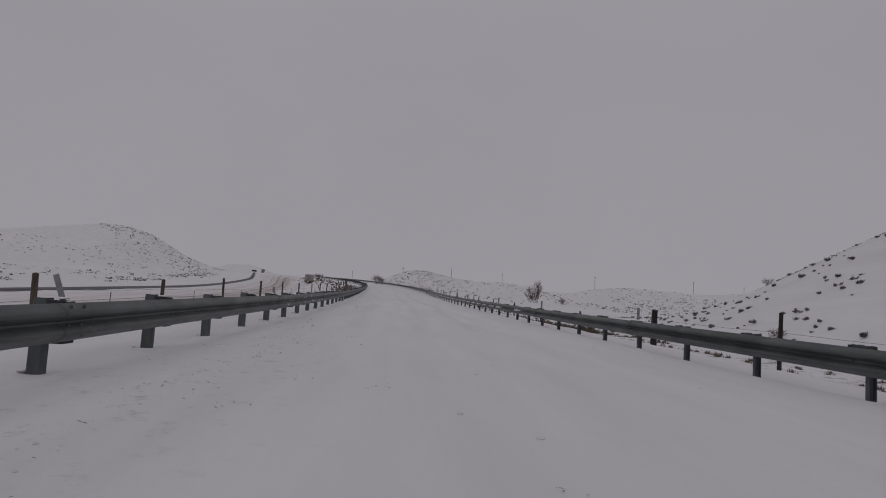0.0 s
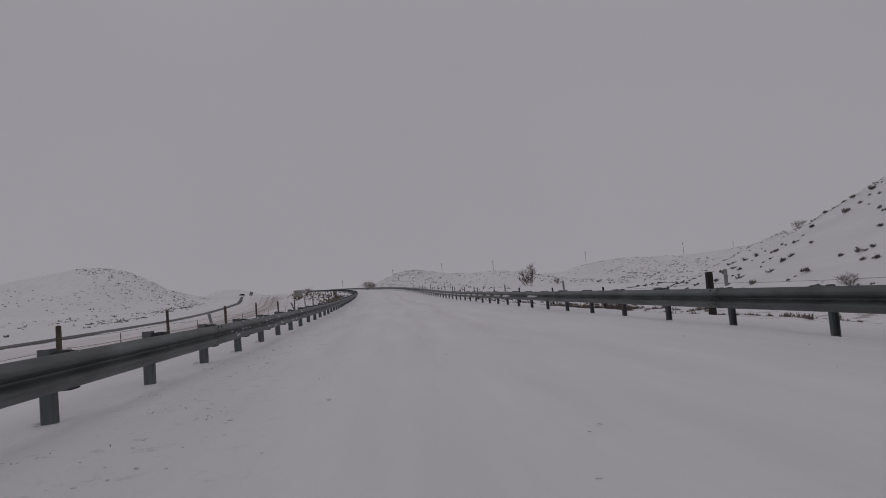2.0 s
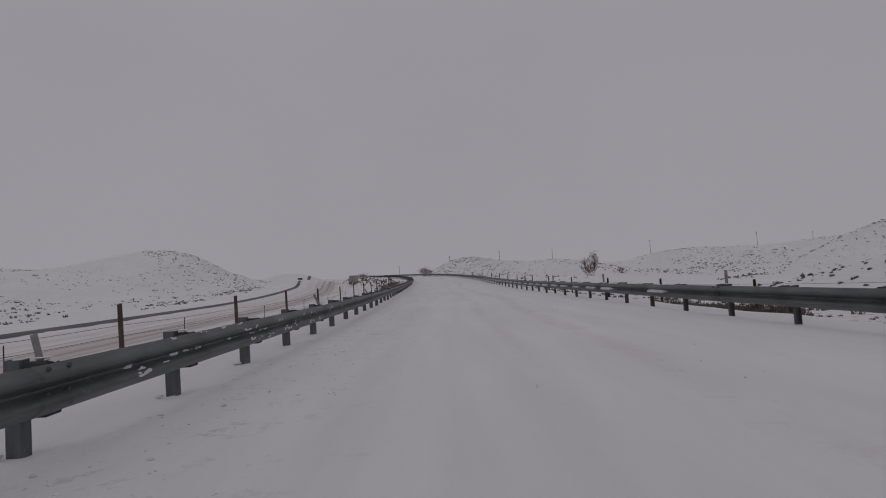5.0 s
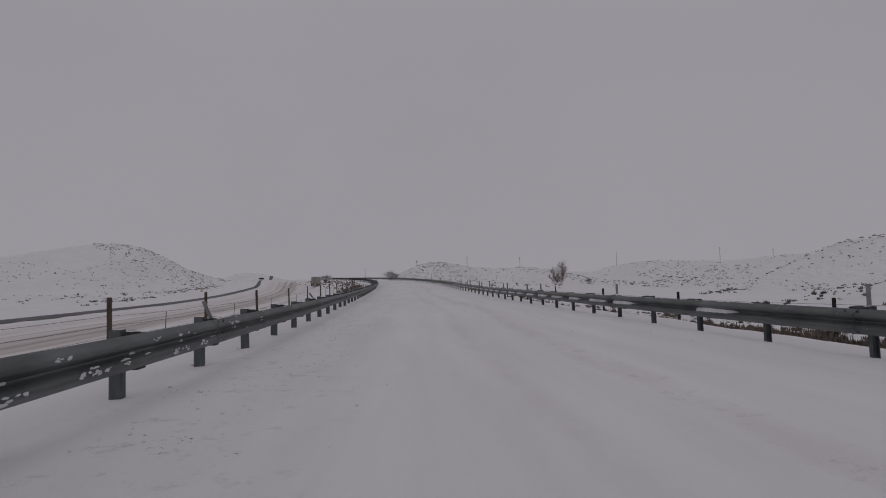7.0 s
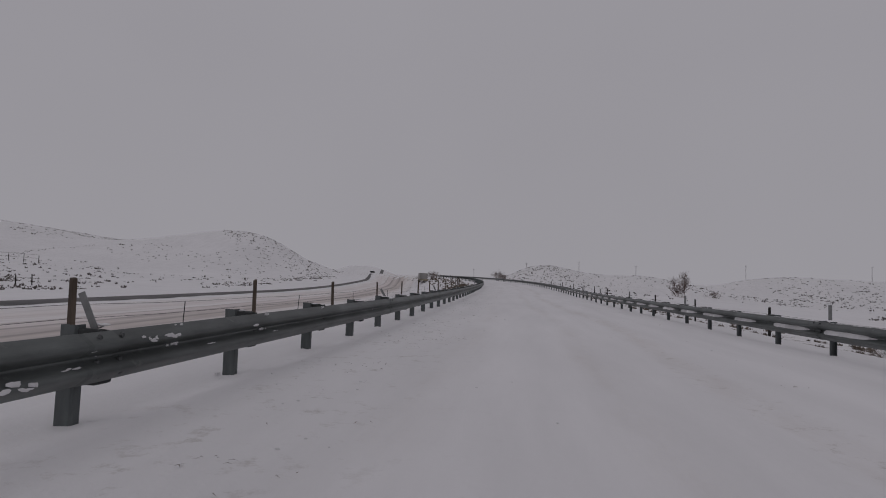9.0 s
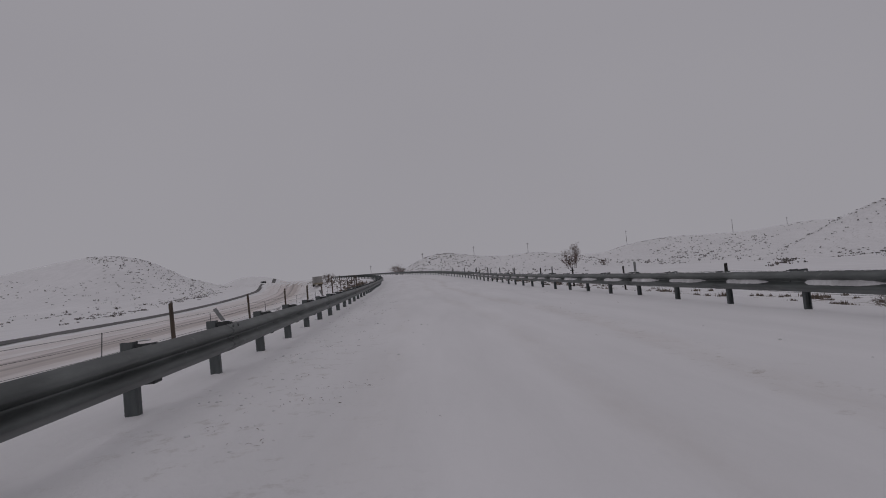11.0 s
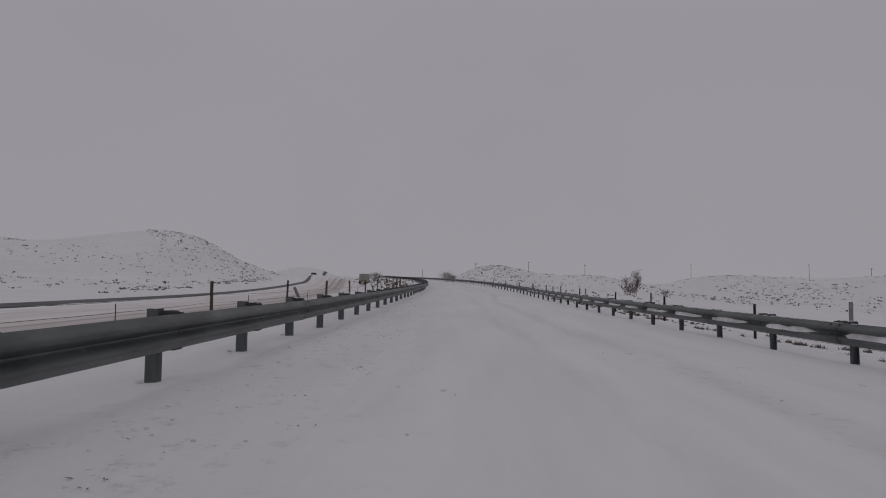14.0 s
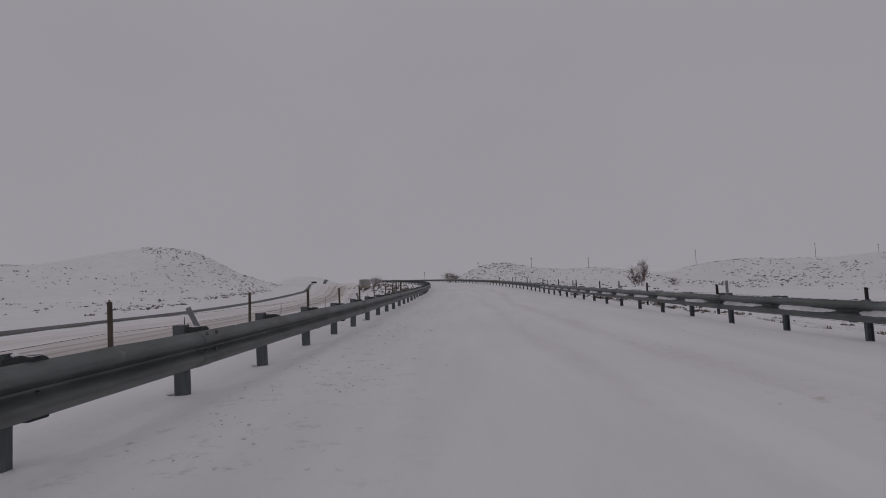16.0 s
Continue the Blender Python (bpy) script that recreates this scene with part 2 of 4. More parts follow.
def rough_land(x, y):
    """Wind-blown unevenness of the snow."""
    x, y = np.asarray(x, float), np.asarray(y, float)
    u = x - rail_x(y)
    on_road = smooth(-0.3, 0.6, u) * (1 - smooth(WIDTH - 0.6, WIDTH + 0.3, u))
    w = 0.05 * (1 - on_road) + 0.003 + 0.018 * np.exp(-((u - 0.9) / 0.7) ** 2)
    n = np.array([noise.noise(Vector((a * 0.5, b * 0.35, 3.1))) + 0.5 * noise.noise(Vector((a * 1.7, b * 1.3, 8.4))) for a, b in zip(x.ravel(), y.ravel())]).reshape(x.shape)
    far = np.array([noise.noise(Vector((a * 0.035, b * 0.035, 1.7))) for a, b in zip(x.ravel(), y.ravel())]).reshape(x.shape)
    out = np.where(u < 0, smooth(25, 70, -u), smooth(WIDTH + 12, WIDTH + 60, u))
    # drifts at the rails, and a faint wheel groove
    drift = 0.03 * np.exp(-((u + 0.75) / 0.35) ** 2) + 0.035 * np.exp(-((u - WIDTH + 0.42) / 0.22) ** 2) - 0.045 * np.exp(-((u - WIDTH - 0.25) / 0.42) ** 2)
    wander = 0.22 * np.sin(y * 0.17) + 0.1 * np.sin(y * 0.41)
    groove = -0.034 * (np.exp(-((u - 4.6 + wander) / 0.12) ** 2) + 0.7 * np.exp(-((u - 3.45 + wander * 0.7) / 0.11) ** 2)) * smooth(4, 14, y)
    return n * w + far * 0.7 * out + drift * smooth(-14, -9, y) + groove


def lines(edges):
    out = []
    for a, b, step in edges:
        out += list(np.arange(a, b, step))
    return np.array(out + [edges[-1][1]])


xs = lines([(-1200, -400, 80), (-400, -150, 9), (-150, -60, 4.5), (-60, -14, 1.1), (-14, -3, 0.7), (-3, 11, 0.2), (11, 24, 0.7), (24, 90, 2.4), (90, 260, 7), (260, 1200, 80)])
ys = lines([(-300, -40, 26), (-40, -8, 1.6), (-8, 46, 0.36), (46, 90, 0.9), (90, 180, 2.0), (180, 330, 4.0), (330, 600, 15), (600, 1600, 100)])
# columns follow the bend of the road
Y2, X0 = np.meshgrid(ys, xs, indexing="ij")
X2 = X0 + (rail_x(np.clip(Y2, -40, 200)) * np.exp(-(X0 / 120.0) ** 2))
Z2 = land(X2, Y2) + rough_land(X2, Y2)
nx, ny = len(xs), len(ys)
me = bpy.data.meshes.new("ground")
idx = np.arange(nx * ny).reshape(ny, nx)
quads = np.stack([idx[:-1, :-1], idx[:-1, 1:], idx[1:, 1:], idx[1:, :-1]], -1).reshape(-1, 4)
me.from_pydata(np.stack([X2, Y2, Z2], -1).reshape(-1, 3).tolist(), [], quads.tolist())
for p in me.polygons:
    p.use_smooth = True
U2 = (X2 - rail_x(Y2)).ravel()
dirt = np.exp(-((U2 - 1.05) / 0.75) ** 2) * 0.55 + 0.8 * np.exp(-((U2 - 4.6 + 0.22 * np.sin(Y2.ravel() * 0.17) + 0.1 * np.sin(Y2.ravel() * 0.41)) / 0.2) ** 2) * smooth(4, 14, Y2.ravel()) + 0.02
att = me.attributes.new("dirt", "FLOAT", "POINT")
att.data.foreach_set("value", dirt.astype(np.float32))
att = me.attributes.new("crust", "FLOAT", "POINT")
att.data.foreach_set("value", np.exp(-((U2 - 1.1) / 0.8) ** 2).astype(np.float32))
YY = Y2.ravel()
wander = 0.22 * np.sin(YY * 0.17) + 0.1 * np.sin(YY * 0.41)
track = (np.exp(-((U2 - 4.6 + wander) / 0.17) ** 2) + 0.6 * np.exp(-((U2 - 3.45 + wander * 0.7) / 0.16) ** 2) + 0.35 * np.exp(-((U2 - 1.9 + wander * 0.4) / 0.2) ** 2)) * smooth(4, 14, YY)
att = me.attributes.new("track", "FLOAT", "POINT")
att.data.foreach_set("value", track.astype(np.float32))
grass = 0.9 * smooth(WIDTH + 0.9, WIDTH + 1.8, U2) * (1 - smooth(WIDTH + 4.5, WIDTH + 8, U2)) + 0.5 * smooth(0.8, 1.8, -U2) * (1 - smooth(3, 7, -U2)) + 0.18 * smooth(40, 90, np.abs(U2))
att = me.attributes.new("grass", "FLOAT", "POINT")
att.data.foreach_set("value", grass.astype(np.float32))
me.materials.append(SNOW)
ground = tagged(new("ground", me), "snow-covered road and open rolling ground with sparse dry grass", "snowy ground", "", "structure")


def ground_at(x, y):
    return float(land(x, y)) + float(rough_land(np.array([x]), np.array([y]))[0])


# ---- highway on the lower shelf ----
def strip(name, offsets, lift, mat, label):
    yy = lines([(-60, 60, 4), (60, 330, 6)])
    vs, fs, uvs = [], [], []
    for k, y in enumerate(yy):
        for o in offsets:
            x = float(far_line(y)) + o
            vs.append((x, y, float(land(x, y)) + lift))
            uvs.append(((o - offsets[0]) / (offsets[-1] - offsets[0]), y))
    n = len(offsets)
    for k in range(len(yy) - 1):
        for j in range(n - 1):
            fs.append((k * n + j, k * n + j + 1, (k + 1) * n + j + 1, (k + 1) * n + j))
    m2 = bpy.data.meshes.new(name)
    m2.from_pydata(vs, [], fs)
    layer = m2.uv_layers.new(name="along")
    for lp in m2.loops:
        layer.data[lp.index].uv = uvs[lp.vertex_index]
    m2.materials.append(mat)
    return tagged(new(name, m2), label, "road", "", "structure")


def slush_material():
    m, nt, b = material("slush_tracks", 0.6)
    uv = nt.nodes.new("ShaderNodeUVMap")
    uv.uv_map = "along"
    sep = nt.nodes.new("ShaderNodeSeparateXYZ")
    nt.links.new(uv.outputs[0], sep.inputs[0])
    wob = noise_tex(nt, 0.25, 3, 0.5)
    mul = nt.nodes.new("ShaderNodeMath")
    mul.operation = "MULTIPLY_ADD"
    mul.inputs[1].default_value = 0.05
    nt.links.new(wob, mul.inputs[0])
    nt.links.new(sep.outputs["X"], mul.inputs[2])
    snow_c, brown, dark = (0.80, 0.77, 0.77), (0.53, 0.475, 0.46), (0.34, 0.30, 0.29)
    col = ramp(nt, mul.outputs[0], (0.10, snow_c), (0.22, (0.74, 0.69, 0.68)), (0.36, snow_c), (0.385, brown), (0.405, (0.72, 0.66, 0.65)), (0.50, (0.70, 0.64, 0.63)),
               (0.525, dark), (0.55, brown), (0.60, (0.66, 0.60, 0.58)), (0.66, brown), (0.685, dark), (0.72, (0.60, 0.54, 0.51)), (0.80, brown), (0.82, (0.70, 0.65, 0.63)), (0.92, snow_c))
    streak = ramp(nt, noise_tex(nt, 1.2, 6, 0.7, stretch=(1.0, 0.08, 1.0)), (0.35, (0.86, 0.84, 0.83)), (0.65, (1.08, 1.08, 1.08)))
    nt.links.new(mixed(nt, 1.0, col, streak, "MULTIPLY"), b.inputs["Base Color"])
    bumped(nt, b, streak, 0.3, 0.02)
    return m


# narrow dark strip laid along far_line in place of the far guardrail
FAR_BAND = grained("dark_far_band", (0.075, 0.072, 0.072), (0.15, 0.14, 0.14), 0.9, 0.6, 0, 0.2, (1, 0.1, 1), (0.30, 0.28, 0.28), 0.01)
strip("road", list(np.linspace(-0.75, 0.55, 6)), 0.05, FAR_BAND, "dark strip on a low bank in place of the far guardrail")
strip("road", list(np.linspace(2.2, 15.5, 12)), 0.05, slush_material(), "snowy highway with brown slush wheel tracks")


# ---- guardrails ----
SPACING, TOP, BEAM = 1.905, 0.508, 0.275


def along(y_from, y_to):
    """Post places at even steps along the rail line: y, heading."""
    out, y = [], y_from
    while y < y_to:
        d = float(rail_x(y + 0.05) - rail_x(y - 0.05)) / 0.1
        out.append((y, math.atan2(-d, 1.0)))
        y += SPACING / math.hypot(1.0, d)
    return out


def beam_mesh(length, mat):
    """A corrugated beam along +y that faces +x, with its base corner at the origin's height."""
    prof = [(0.002, 0.0), (0.022, 0.012), (0.076, 0.052), (0.081, 0.070), (0.076, 0.088), (0.016, 0.128), (0.010, 0.1475)]
    prof = prof + [(a, BEAM - z) for a, z in prof[-2::-1]]
    for _ in range(2):
        prof = [prof[0]] + [q for (a, z), (c, w) in zip(prof, prof[1:]) for q in ((0.75 * a + 0.25 * c, 0.75 * z + 0.25 * w), (0.25 * a + 0.75 * c, 0.25 * z + 0.75 * w))] + [prof[-1]]
    bm = bmesh.new()
    th = 0.004
    rings = []
    for y, off in ((-0.15, 0.0), (length * 0.33, 0.0), (length * 0.66, 0.0), (length - 0.20, 0.0), (length - 0.17, 0.009), (length + 0.06, 0.009)):
        front = [bm.verts.new((a + off, y, z)) for a, z in prof]
        back = [bm.verts.new((a + off - th, y, z)) for a, z in prof]
        rings.append(front + back[::-1])
    n = len(rings[0])
    for r0, r1 in zip(rings, rings[1:]):
        for k in range(n):
            bm.faces.new((r0[k], r0[(k + 1) % n], r1[(k + 1) % n], r1[k]))
    bm.faces.new(rings[0])
    bm.faces.new(rings[-1][::-1])
    bmesh.ops.recalc_face_normals(bm, faces=bm.faces)
    m2 = bpy.data.meshes.new("beam")
    bm.to_mesh(m2)
    bm.free()
    m2.materials.append(mat)
    return m2


def bolt_mesh():
    bm = bmesh.new()
    rod(bm, (0, 0, 0), (0.012, 0, 0), 0.019, 0.013, 8)
    m2 = bpy.data.meshes.new("bolt")
    bm.to_mesh(m2)
    bm.free()
    m2.materials.append(BOLT)
    return m2


def plate_mesh(w, h, fold):
    bm = bmesh.new()
    box(bm, -w / 2, w / 2, -0.003, 0.003, 0.0, h, 0.001)
    if fold:
        box(bm, -w / 2, w / 2, -0.003, 0.05, -0.006, 0.0, 0.001)
    m2 = bpy.data.meshes.new("delineator")
    bm.to_mesh(m2)
    bm.free()
    m2.materials.append(PLATE)
    return m2


def channel(name, depth, flange, z0, z1, mat):
    """A rolled channel standing upright: its web across x = -depth..0, its lips behind."""
    bm = bmesh.new()
    t = 0.007
    prof = [(-depth, flange), (-depth, 0.012), (-depth + 0.012, 0), (-0.012, 0), (0, 0.012), (0, flange)]
    inner = [(-t, flange), (-t, 0.014), (-0.016, t), (-depth + 0.016, t), (-depth + t, 0.014), (-depth + t, flange)]
    low = [bm.verts.new((x, y - flange / 2, z0)) for x, y in prof + inner]
    high = [bm.verts.new((x, y - flange / 2, z1 + 0.004 * noise.noise(Vector((x * 40, y * 40, z1))))) for x, y in prof + inner]
    n = len(low)
    for k in range(n):
        bm.faces.new((low[k], low[(k + 1) % n], high[(k + 1) % n], high[k]))
    bm.faces.new(high)
    bm.faces.new(low[::-1])
    bmesh.ops.recalc_face_normals(bm, faces=bm.faces)
    m2 = bpy.data.meshes.new(name)
    bm.to_mesh(m2)
    bm.free()
    m2.materials.append(mat)
    return m2


POST_ME = channel("post", 0.108, 0.07, -0.6, TOP + 0.058, POST_STEEL)
BLOCK_STEEL = grained("dark_block_steel", (0.020, 0.022, 0.023), (0.055, 0.06, 0.06), 11, 0.7, 0.2, 0.2)
RIGHT_POST_ME = channel("post", 0.088, 0.06, -0.6, TOP + 0.012, POST_STEEL)


def timber_block(top, seed):
    """A worn dark block between post and beam, split and ragged along its top."""
    bm = bmesh.new()
    box(bm, -0.130, 0.0, -0.035, 0.105, TOP - 0.268, top, 0.006)
    bmesh.ops.subdivide_edges(bm, edges=[e for e in bm.edges if abs(e.verts[0].co.z - e.verts[1].co.z) < 0.02 and e.calc_length() > 0.05], cuts=3)
    for v in bm.verts:
        if v.co.z > top - 0.02:
            v.co.z += 0.016 * noise.noise(Vector((v.co.x * 31, v.co.y * 24, seed))) - 0.22 * max(0.0, v.co.y - 0.02)
        v.co.x += 0.004 * noise.noise(Vector((v.co.y * 30, v.co.z * 14, seed)))
    m2 = bpy.data.meshes.new("blockout")
    bm.to_mesh(m2)
    bm.free()
    m2.materials.append(BLOCK_STEEL)
    return m2


BLOCKS = [timber_block(TOP + 0.040, k * 3.7) for k in range(5)]
RIGHT_BLOCKS = [timber_block(TOP + 0.016, 40 + k * 3.7) for k in range(3)]
BEAM_ME = beam_mesh(4 * SPACING, STEEL)
BOLT_ME = bolt_mesh()
LEFT_LEANS = [(-20, 5, 0.2), (-24, 4, 0.25), (-14, 3, 0.20), (-28, 6, 0.27), (-40, 5, 0.24), (-32, 5, 0.24), (-20, 5, 0.2)]


def guardrail(side, y_first, first_joint, y_end, label):
    """side +1: the left rail, facing the road on its right; -1: the right rail."""
    home = tagged(new("guardrail"), label, "guardrail", "guardrails")
    offset = 0.0 if side > 0 else WIDTH
    posts = along(y_first, y_end)
    spots = []
    for k, (y, h) in enumerate(posts):
        x = float(rail_x(y)) + offset
        z = float(land(x, y))
        spots.append((x, y, z, h))
        face = 0.0 if side > 0 else 180.0
        turn = math.degrees(h) + face
        rnd = random.Random(k * 7 + (3 if side > 0 else 11))
        x += 0.125 if side > 0 else 0.0
        m = pose(x, y, z + rnd.uniform(-0.012, 0.012), rnd.uniform(-0.8, 0.8), rnd.uniform(-0.8, 0.8), turn)
        placed("post", POST_ME if side > 0 else RIGHT_POST_ME, home, m)
        placed("blockout", (BLOCKS if side > 0 else RIGHT_BLOCKS)[k % (5 if side > 0 else 3)], home, m @ pose(0.133, 0.0, 0) @ (pose(0, 0, 0) if side > 0 else pose(0, -0.07, 0)))
        if y < 75:
            placed("bolt", BOLT_ME, home, m @ pose(0.147, 0, TOP - BEAM / 2))
    for k in range(first_joint, len(spots) - 4, 4):
        x, y, z, h = spots[k]
        x2, y2, z2, h2 = spots[k + 4]
        a, b = Vector((x, y, z)), Vector((x2, y2, z2))
        d = (b - a).normalized()
        if side < 0:
            a, d = b, -d
        side_v = d.cross(Vector((0, 0, 1))).normalized()
        up = side_v.cross(d)
        m = Matrix((side_v, d, up)).transposed().to_4x4()
        m.translation = a + side_v * (0.262 if side > 0 else 0.138) + up * ((TOP + 0.018 if side > 0 else TOP) - BEAM)
        placed("beam", BEAM_ME, home, m)
        if y < 60:
            for dy in (-0.09, 0.09):
                for dz in (0.045, 0.115, 0.18, 0.25):
                    placed("bolt", BOLT_ME, home, m @ pose(0.05 if dz in (0.045, 0.25) else 0.04, dy, dz))
        # delineator on the joint's post
        x, y, z, h = spots[k]
        if y < 80:
            if side > 0:
                lean, tip, tall = LEFT_LEANS[(k // 4) % len(LEFT_LEANS)]
                me2 = plate_mesh(0.042, tall * 0.8, True)
                placed("delineator", me2, home, pose(x + 0.20, y + 0.02, z + TOP + 0.03, tip, lean * 0.75, math.degrees(h)))
            else:
                me2 = plate_mesh(0.055, 0.235, False)
                placed("delineator", me2, home, pose(x - 0.02, y - 0.05, z + TOP + 0.03, 0, 0, math.degrees(h)))
    return spots


left_spots = guardrail(1, -4 * SPACING, 0, 140, "weathered grey corrugated steel guardrail on steel posts in snow")
right_spots = guardrail(-1, 1.22 - 5 * SPACING, 0, 150, "grey corrugated steel guardrail with snow packed in its groove")


# ---- fences ----
def fence_post(name, w, tall, lean, mat):
    bm = bmesh.new()
    vs = box(bm, -w / 2, w / 2, -w / 2, w / 2, -0.5, tall, w * 0.16)
    for v in bm.verts:
        k = 1 - 0.10 * max(0, v.co.z) / tall
        v.co.x = v.co.x * k + lean * max(0, v.co.z) + 0.006 * noise.noise(v.co * 9)
        v.co.y = v.co.y * k
        if v.co.z > tall * 0.9:
            v.co.z += 0.02 * noise.noise(v.co * 23 + Vector((tall, lean, 0)))
    return mesh_ob(name, bm, mat)


def wire_run(pts, parent, heights):
    """Strands that sag from post to post."""
    for h in heights:
        bm = bmesh.new()
        for (x, y, z), (x2, y2, z2) in zip(pts, pts[1:]):
            last = None
            for k in range(4):
                t = k / 3
                p = Vector((x + (x2 - x) * t, y + (y2 - y) * t, z + (z2 - z) * t + h - 0.05 * 4 * t * (1 - t) * 0.4))
                if last is not None:
                    rod(bm, last, p, 0.0028, 0.0028, 4)
                last = p
        part("wire", bm, WIRE, parent)


def stake_mesh(tall):
    bm = bmesh.new()
    box(bm, -0.007, 0.007, -0.002, 0.002, -0.3, tall)
    box(bm, -0.002, 0.002, 0.002, 0.009, -0.3, tall)
    m2 = bpy.data.meshes.new("stake")
    bm.to_mesh(m2)
    bm.free()
    m2.materials.append(WIRE)
    return m2


fence = tagged(new("fence"), "wire fence on weathered brown wooden posts beside the guardrail", "fence", "fences")
pts = []
rnd = random.Random(4)
STAKE = stake_mesh(0.66)
LEFT_Y = [-5.5, -0.6, 4.1, 8.55, 13.15, 18.25, 23.05, 28.05, 33.5, 38.85, 44.0] + [48.9 + 4.8 * k for k in range(18)]
for k, y in enumerate(LEFT_Y):
    x = float(rail_x(y)) - 2.38 + rnd.uniform(-0.05, 0.05)
    z = ground_at(x, y)
    top = float(road_z(y)) + (0.66 if y < 6 else 0.70 if y < 10 else 0.76) + rnd.uniform(-0.03, 0.03)
    p = fence_post("post", rnd.uniform(0.064, 0.080), top - z, rnd.uniform(-0.05, 0.05), WOOD)
    p.parent = fence
    p.location = (x, y, z)
    p.rotation_euler = (0, 0, rnd.uniform(-0.4, 0.4))
    pts.append((x - 0.05, y, z))
    xs2 = float(rail_x(y + 2.3)) - 2.42
    placed("stake", STAKE, fence, pose(xs2, y + 2.3, ground_at(xs2, y + 2.3), rnd.uniform(-3, 3), rnd.uniform(-4, 4), rnd.uniform(0, 90)))
wire_run(pts, fence, (0.16, 0.34, 0.52, 0.68))

fence = tagged(new("fence"), "wire fence on dark wooden posts below the road bank", "fence", "fences")
pts = []
YS = [-6.0, 0.4, 6.4, 11.9, 18.5, 24.5, 30.6, 37.4, 43.9, 50.6, 58.7, 65, 71, 77, 84, 91, 98]
for k, y in enumerate(YS):
    x = float(rail_x(y)) + WIDTH + 2.6
    z = ground_at(x, y)
    top = float(road_z(y)) + (0.76 if y < 7 else 0.62 if y < 12 else 0.29 + 0.0025 * y)
    p = fence_post("post", 0.15 if k == 3 else rnd.uniform(0.06, 0.078), top - z, rnd.uniform(-0.03, 0.03), DARKWOOD)
    p.parent = fence
    p.location = (x, y, z)
    pts.append((x, y, z))
wire_run(pts, fence, (0.30, 0.52, 0.74))


def far_fence(spots, tall, rails, label):
    """A worn farm fence: stout posts joined by thin rails."""
    home = tagged(new("fence"), label, "fence", "fences")
    tops = []
    r = random.Random(len(spots) * 5)
    for x, y in spots:
        z = ground_at(x, y)
        h = tall * r.uniform(0.8, 1.2)
        p = fence_post("post", r.uniform(0.09, 0.13), h, r.uniform(-0.08, 0.08), DARKWOOD)
        p.parent = home
        p.location = (x, y, z)
        tops.append(Vector((x, y, z)))
    for q in rails:
        for a, b in zip(tops, tops[1:]):
            bm = bmesh.new()
            up = Vector((0, 0, tall * q))
            rod(bm, a + up, b + up, 0.022, 0.02, 5)
            part("rail", bm, WOOD, home)


far_fence([(-81.4 - 4.6 * k, 90.4 + 5.6 * k) for k in range(7)], 1.5, (), "row of dark wooden fence posts climbing a snowy slope")
far_fence([(-63.5, 66.0), (-61.4, 66.6), (-59.4, 67.2), (-57.4, 67.6)], 1.35, (0.45, 0.85), "dark wooden gate panel of an old corral")
far_fence([(-56.0 + 0.35 * k, 63.0 + 1.9 * k) for k in range(7)], 1.2, (0.7,), "low dark wooden fence along the far roadside")
far_fence([(-109.5 + 2.5 * k, 121.5 + 1.1 * k) for k in range(5)], 1.9, (0.5, 0.9), "dark wooden corral panels on a snowy hillside")


# ---- brush ----
def blades(vs, fs, x, y, z, size, n, rnd, thin=0.10):
    """One bush: a ragged low clump of short twigs and leaf slivers over an uneven foot."""
    turn, flat = rnd.uniform(0, math.pi), rnd.uniform(0.45, 0.9)
    hubs = [(rnd.gauss(0, 0.42) * size, rnd.gauss(0, 0.42) * size * flat, rnd.uniform(0.6, 1.15)) for _ in range(rnd.choice((2, 3, 4)))]
    ct, st = math.cos(turn), math.sin(turn)
    for _ in range(n):
        hx, hy, hs = rnd.choice(hubs)
        px, py = hx + rnd.gauss(0, 0.16) * size, hy + rnd.gauss(0, 0.16) * size
        foot = (x + px * ct - py * st, y + px * st + py * ct, z - 0.04)
        a, t = rnd.uniform(0, 2 * math.pi), rnd.uniform(0.25, 1.0)
        r = size * hs * rnd.uniform(0.35, 0.8)
        tip = (foot[0] + r * math.cos(a) * (1.05 - t), foot[1] + r * math.sin(a) * (1.05 - t), z + r * t)
        b = rnd.uniform(0, 2 * math.pi)
        w = size * thin * rnd.uniform(0.6, 1.5)
        mid = tuple(0.42 * p + 0.58 * q for p, q in zip(foot, tip))
        k = len(vs)
        vs += [foot, (mid[0] + w * math.cos(b), mid[1] + w * math.sin(b), mid[2]), tip, (mid[0] - w * math.cos(b), mid[1] - w * math.sin(b), mid[2] + w * 0.5)]
        fs.append((k, k + 1, k + 2, k + 3))


def scatter(name, label, mat, count, seed, place, sizes, n, thin=0.16):
    """place(rnd) gives x, y or nothing."""
    rnd = random.Random(seed)
    vs, fs, made = [], [], 0
    for _ in range(count * 6):
        if made >= count:
            break
        p = place(rnd)
        if p is None:
            continue
        x, y = p
        s = rnd.uniform(*sizes) * (1.5 if rnd.random() < 0.12 else 1.0)
        blades(vs, fs, x, y, float(land(x, y)) + float(rough_land(np.array([x]), np.array([y]))[0]), s, n, rnd, thin)
        made += 1
    return soup(name, vs, fs, mat, label, "brush")


def clustered(fx, fy, scale, level):
    return noise.noise(Vector((fx * scale, fy * scale, 5.5))) > level


def on_left_hill(r):
    x, y = r.gauss(-100, 32), r.gauss(200, 26)
    return (x, y) if x < far_line(y) - 10 and clustered(x, y, 0.045, -0.12) else None


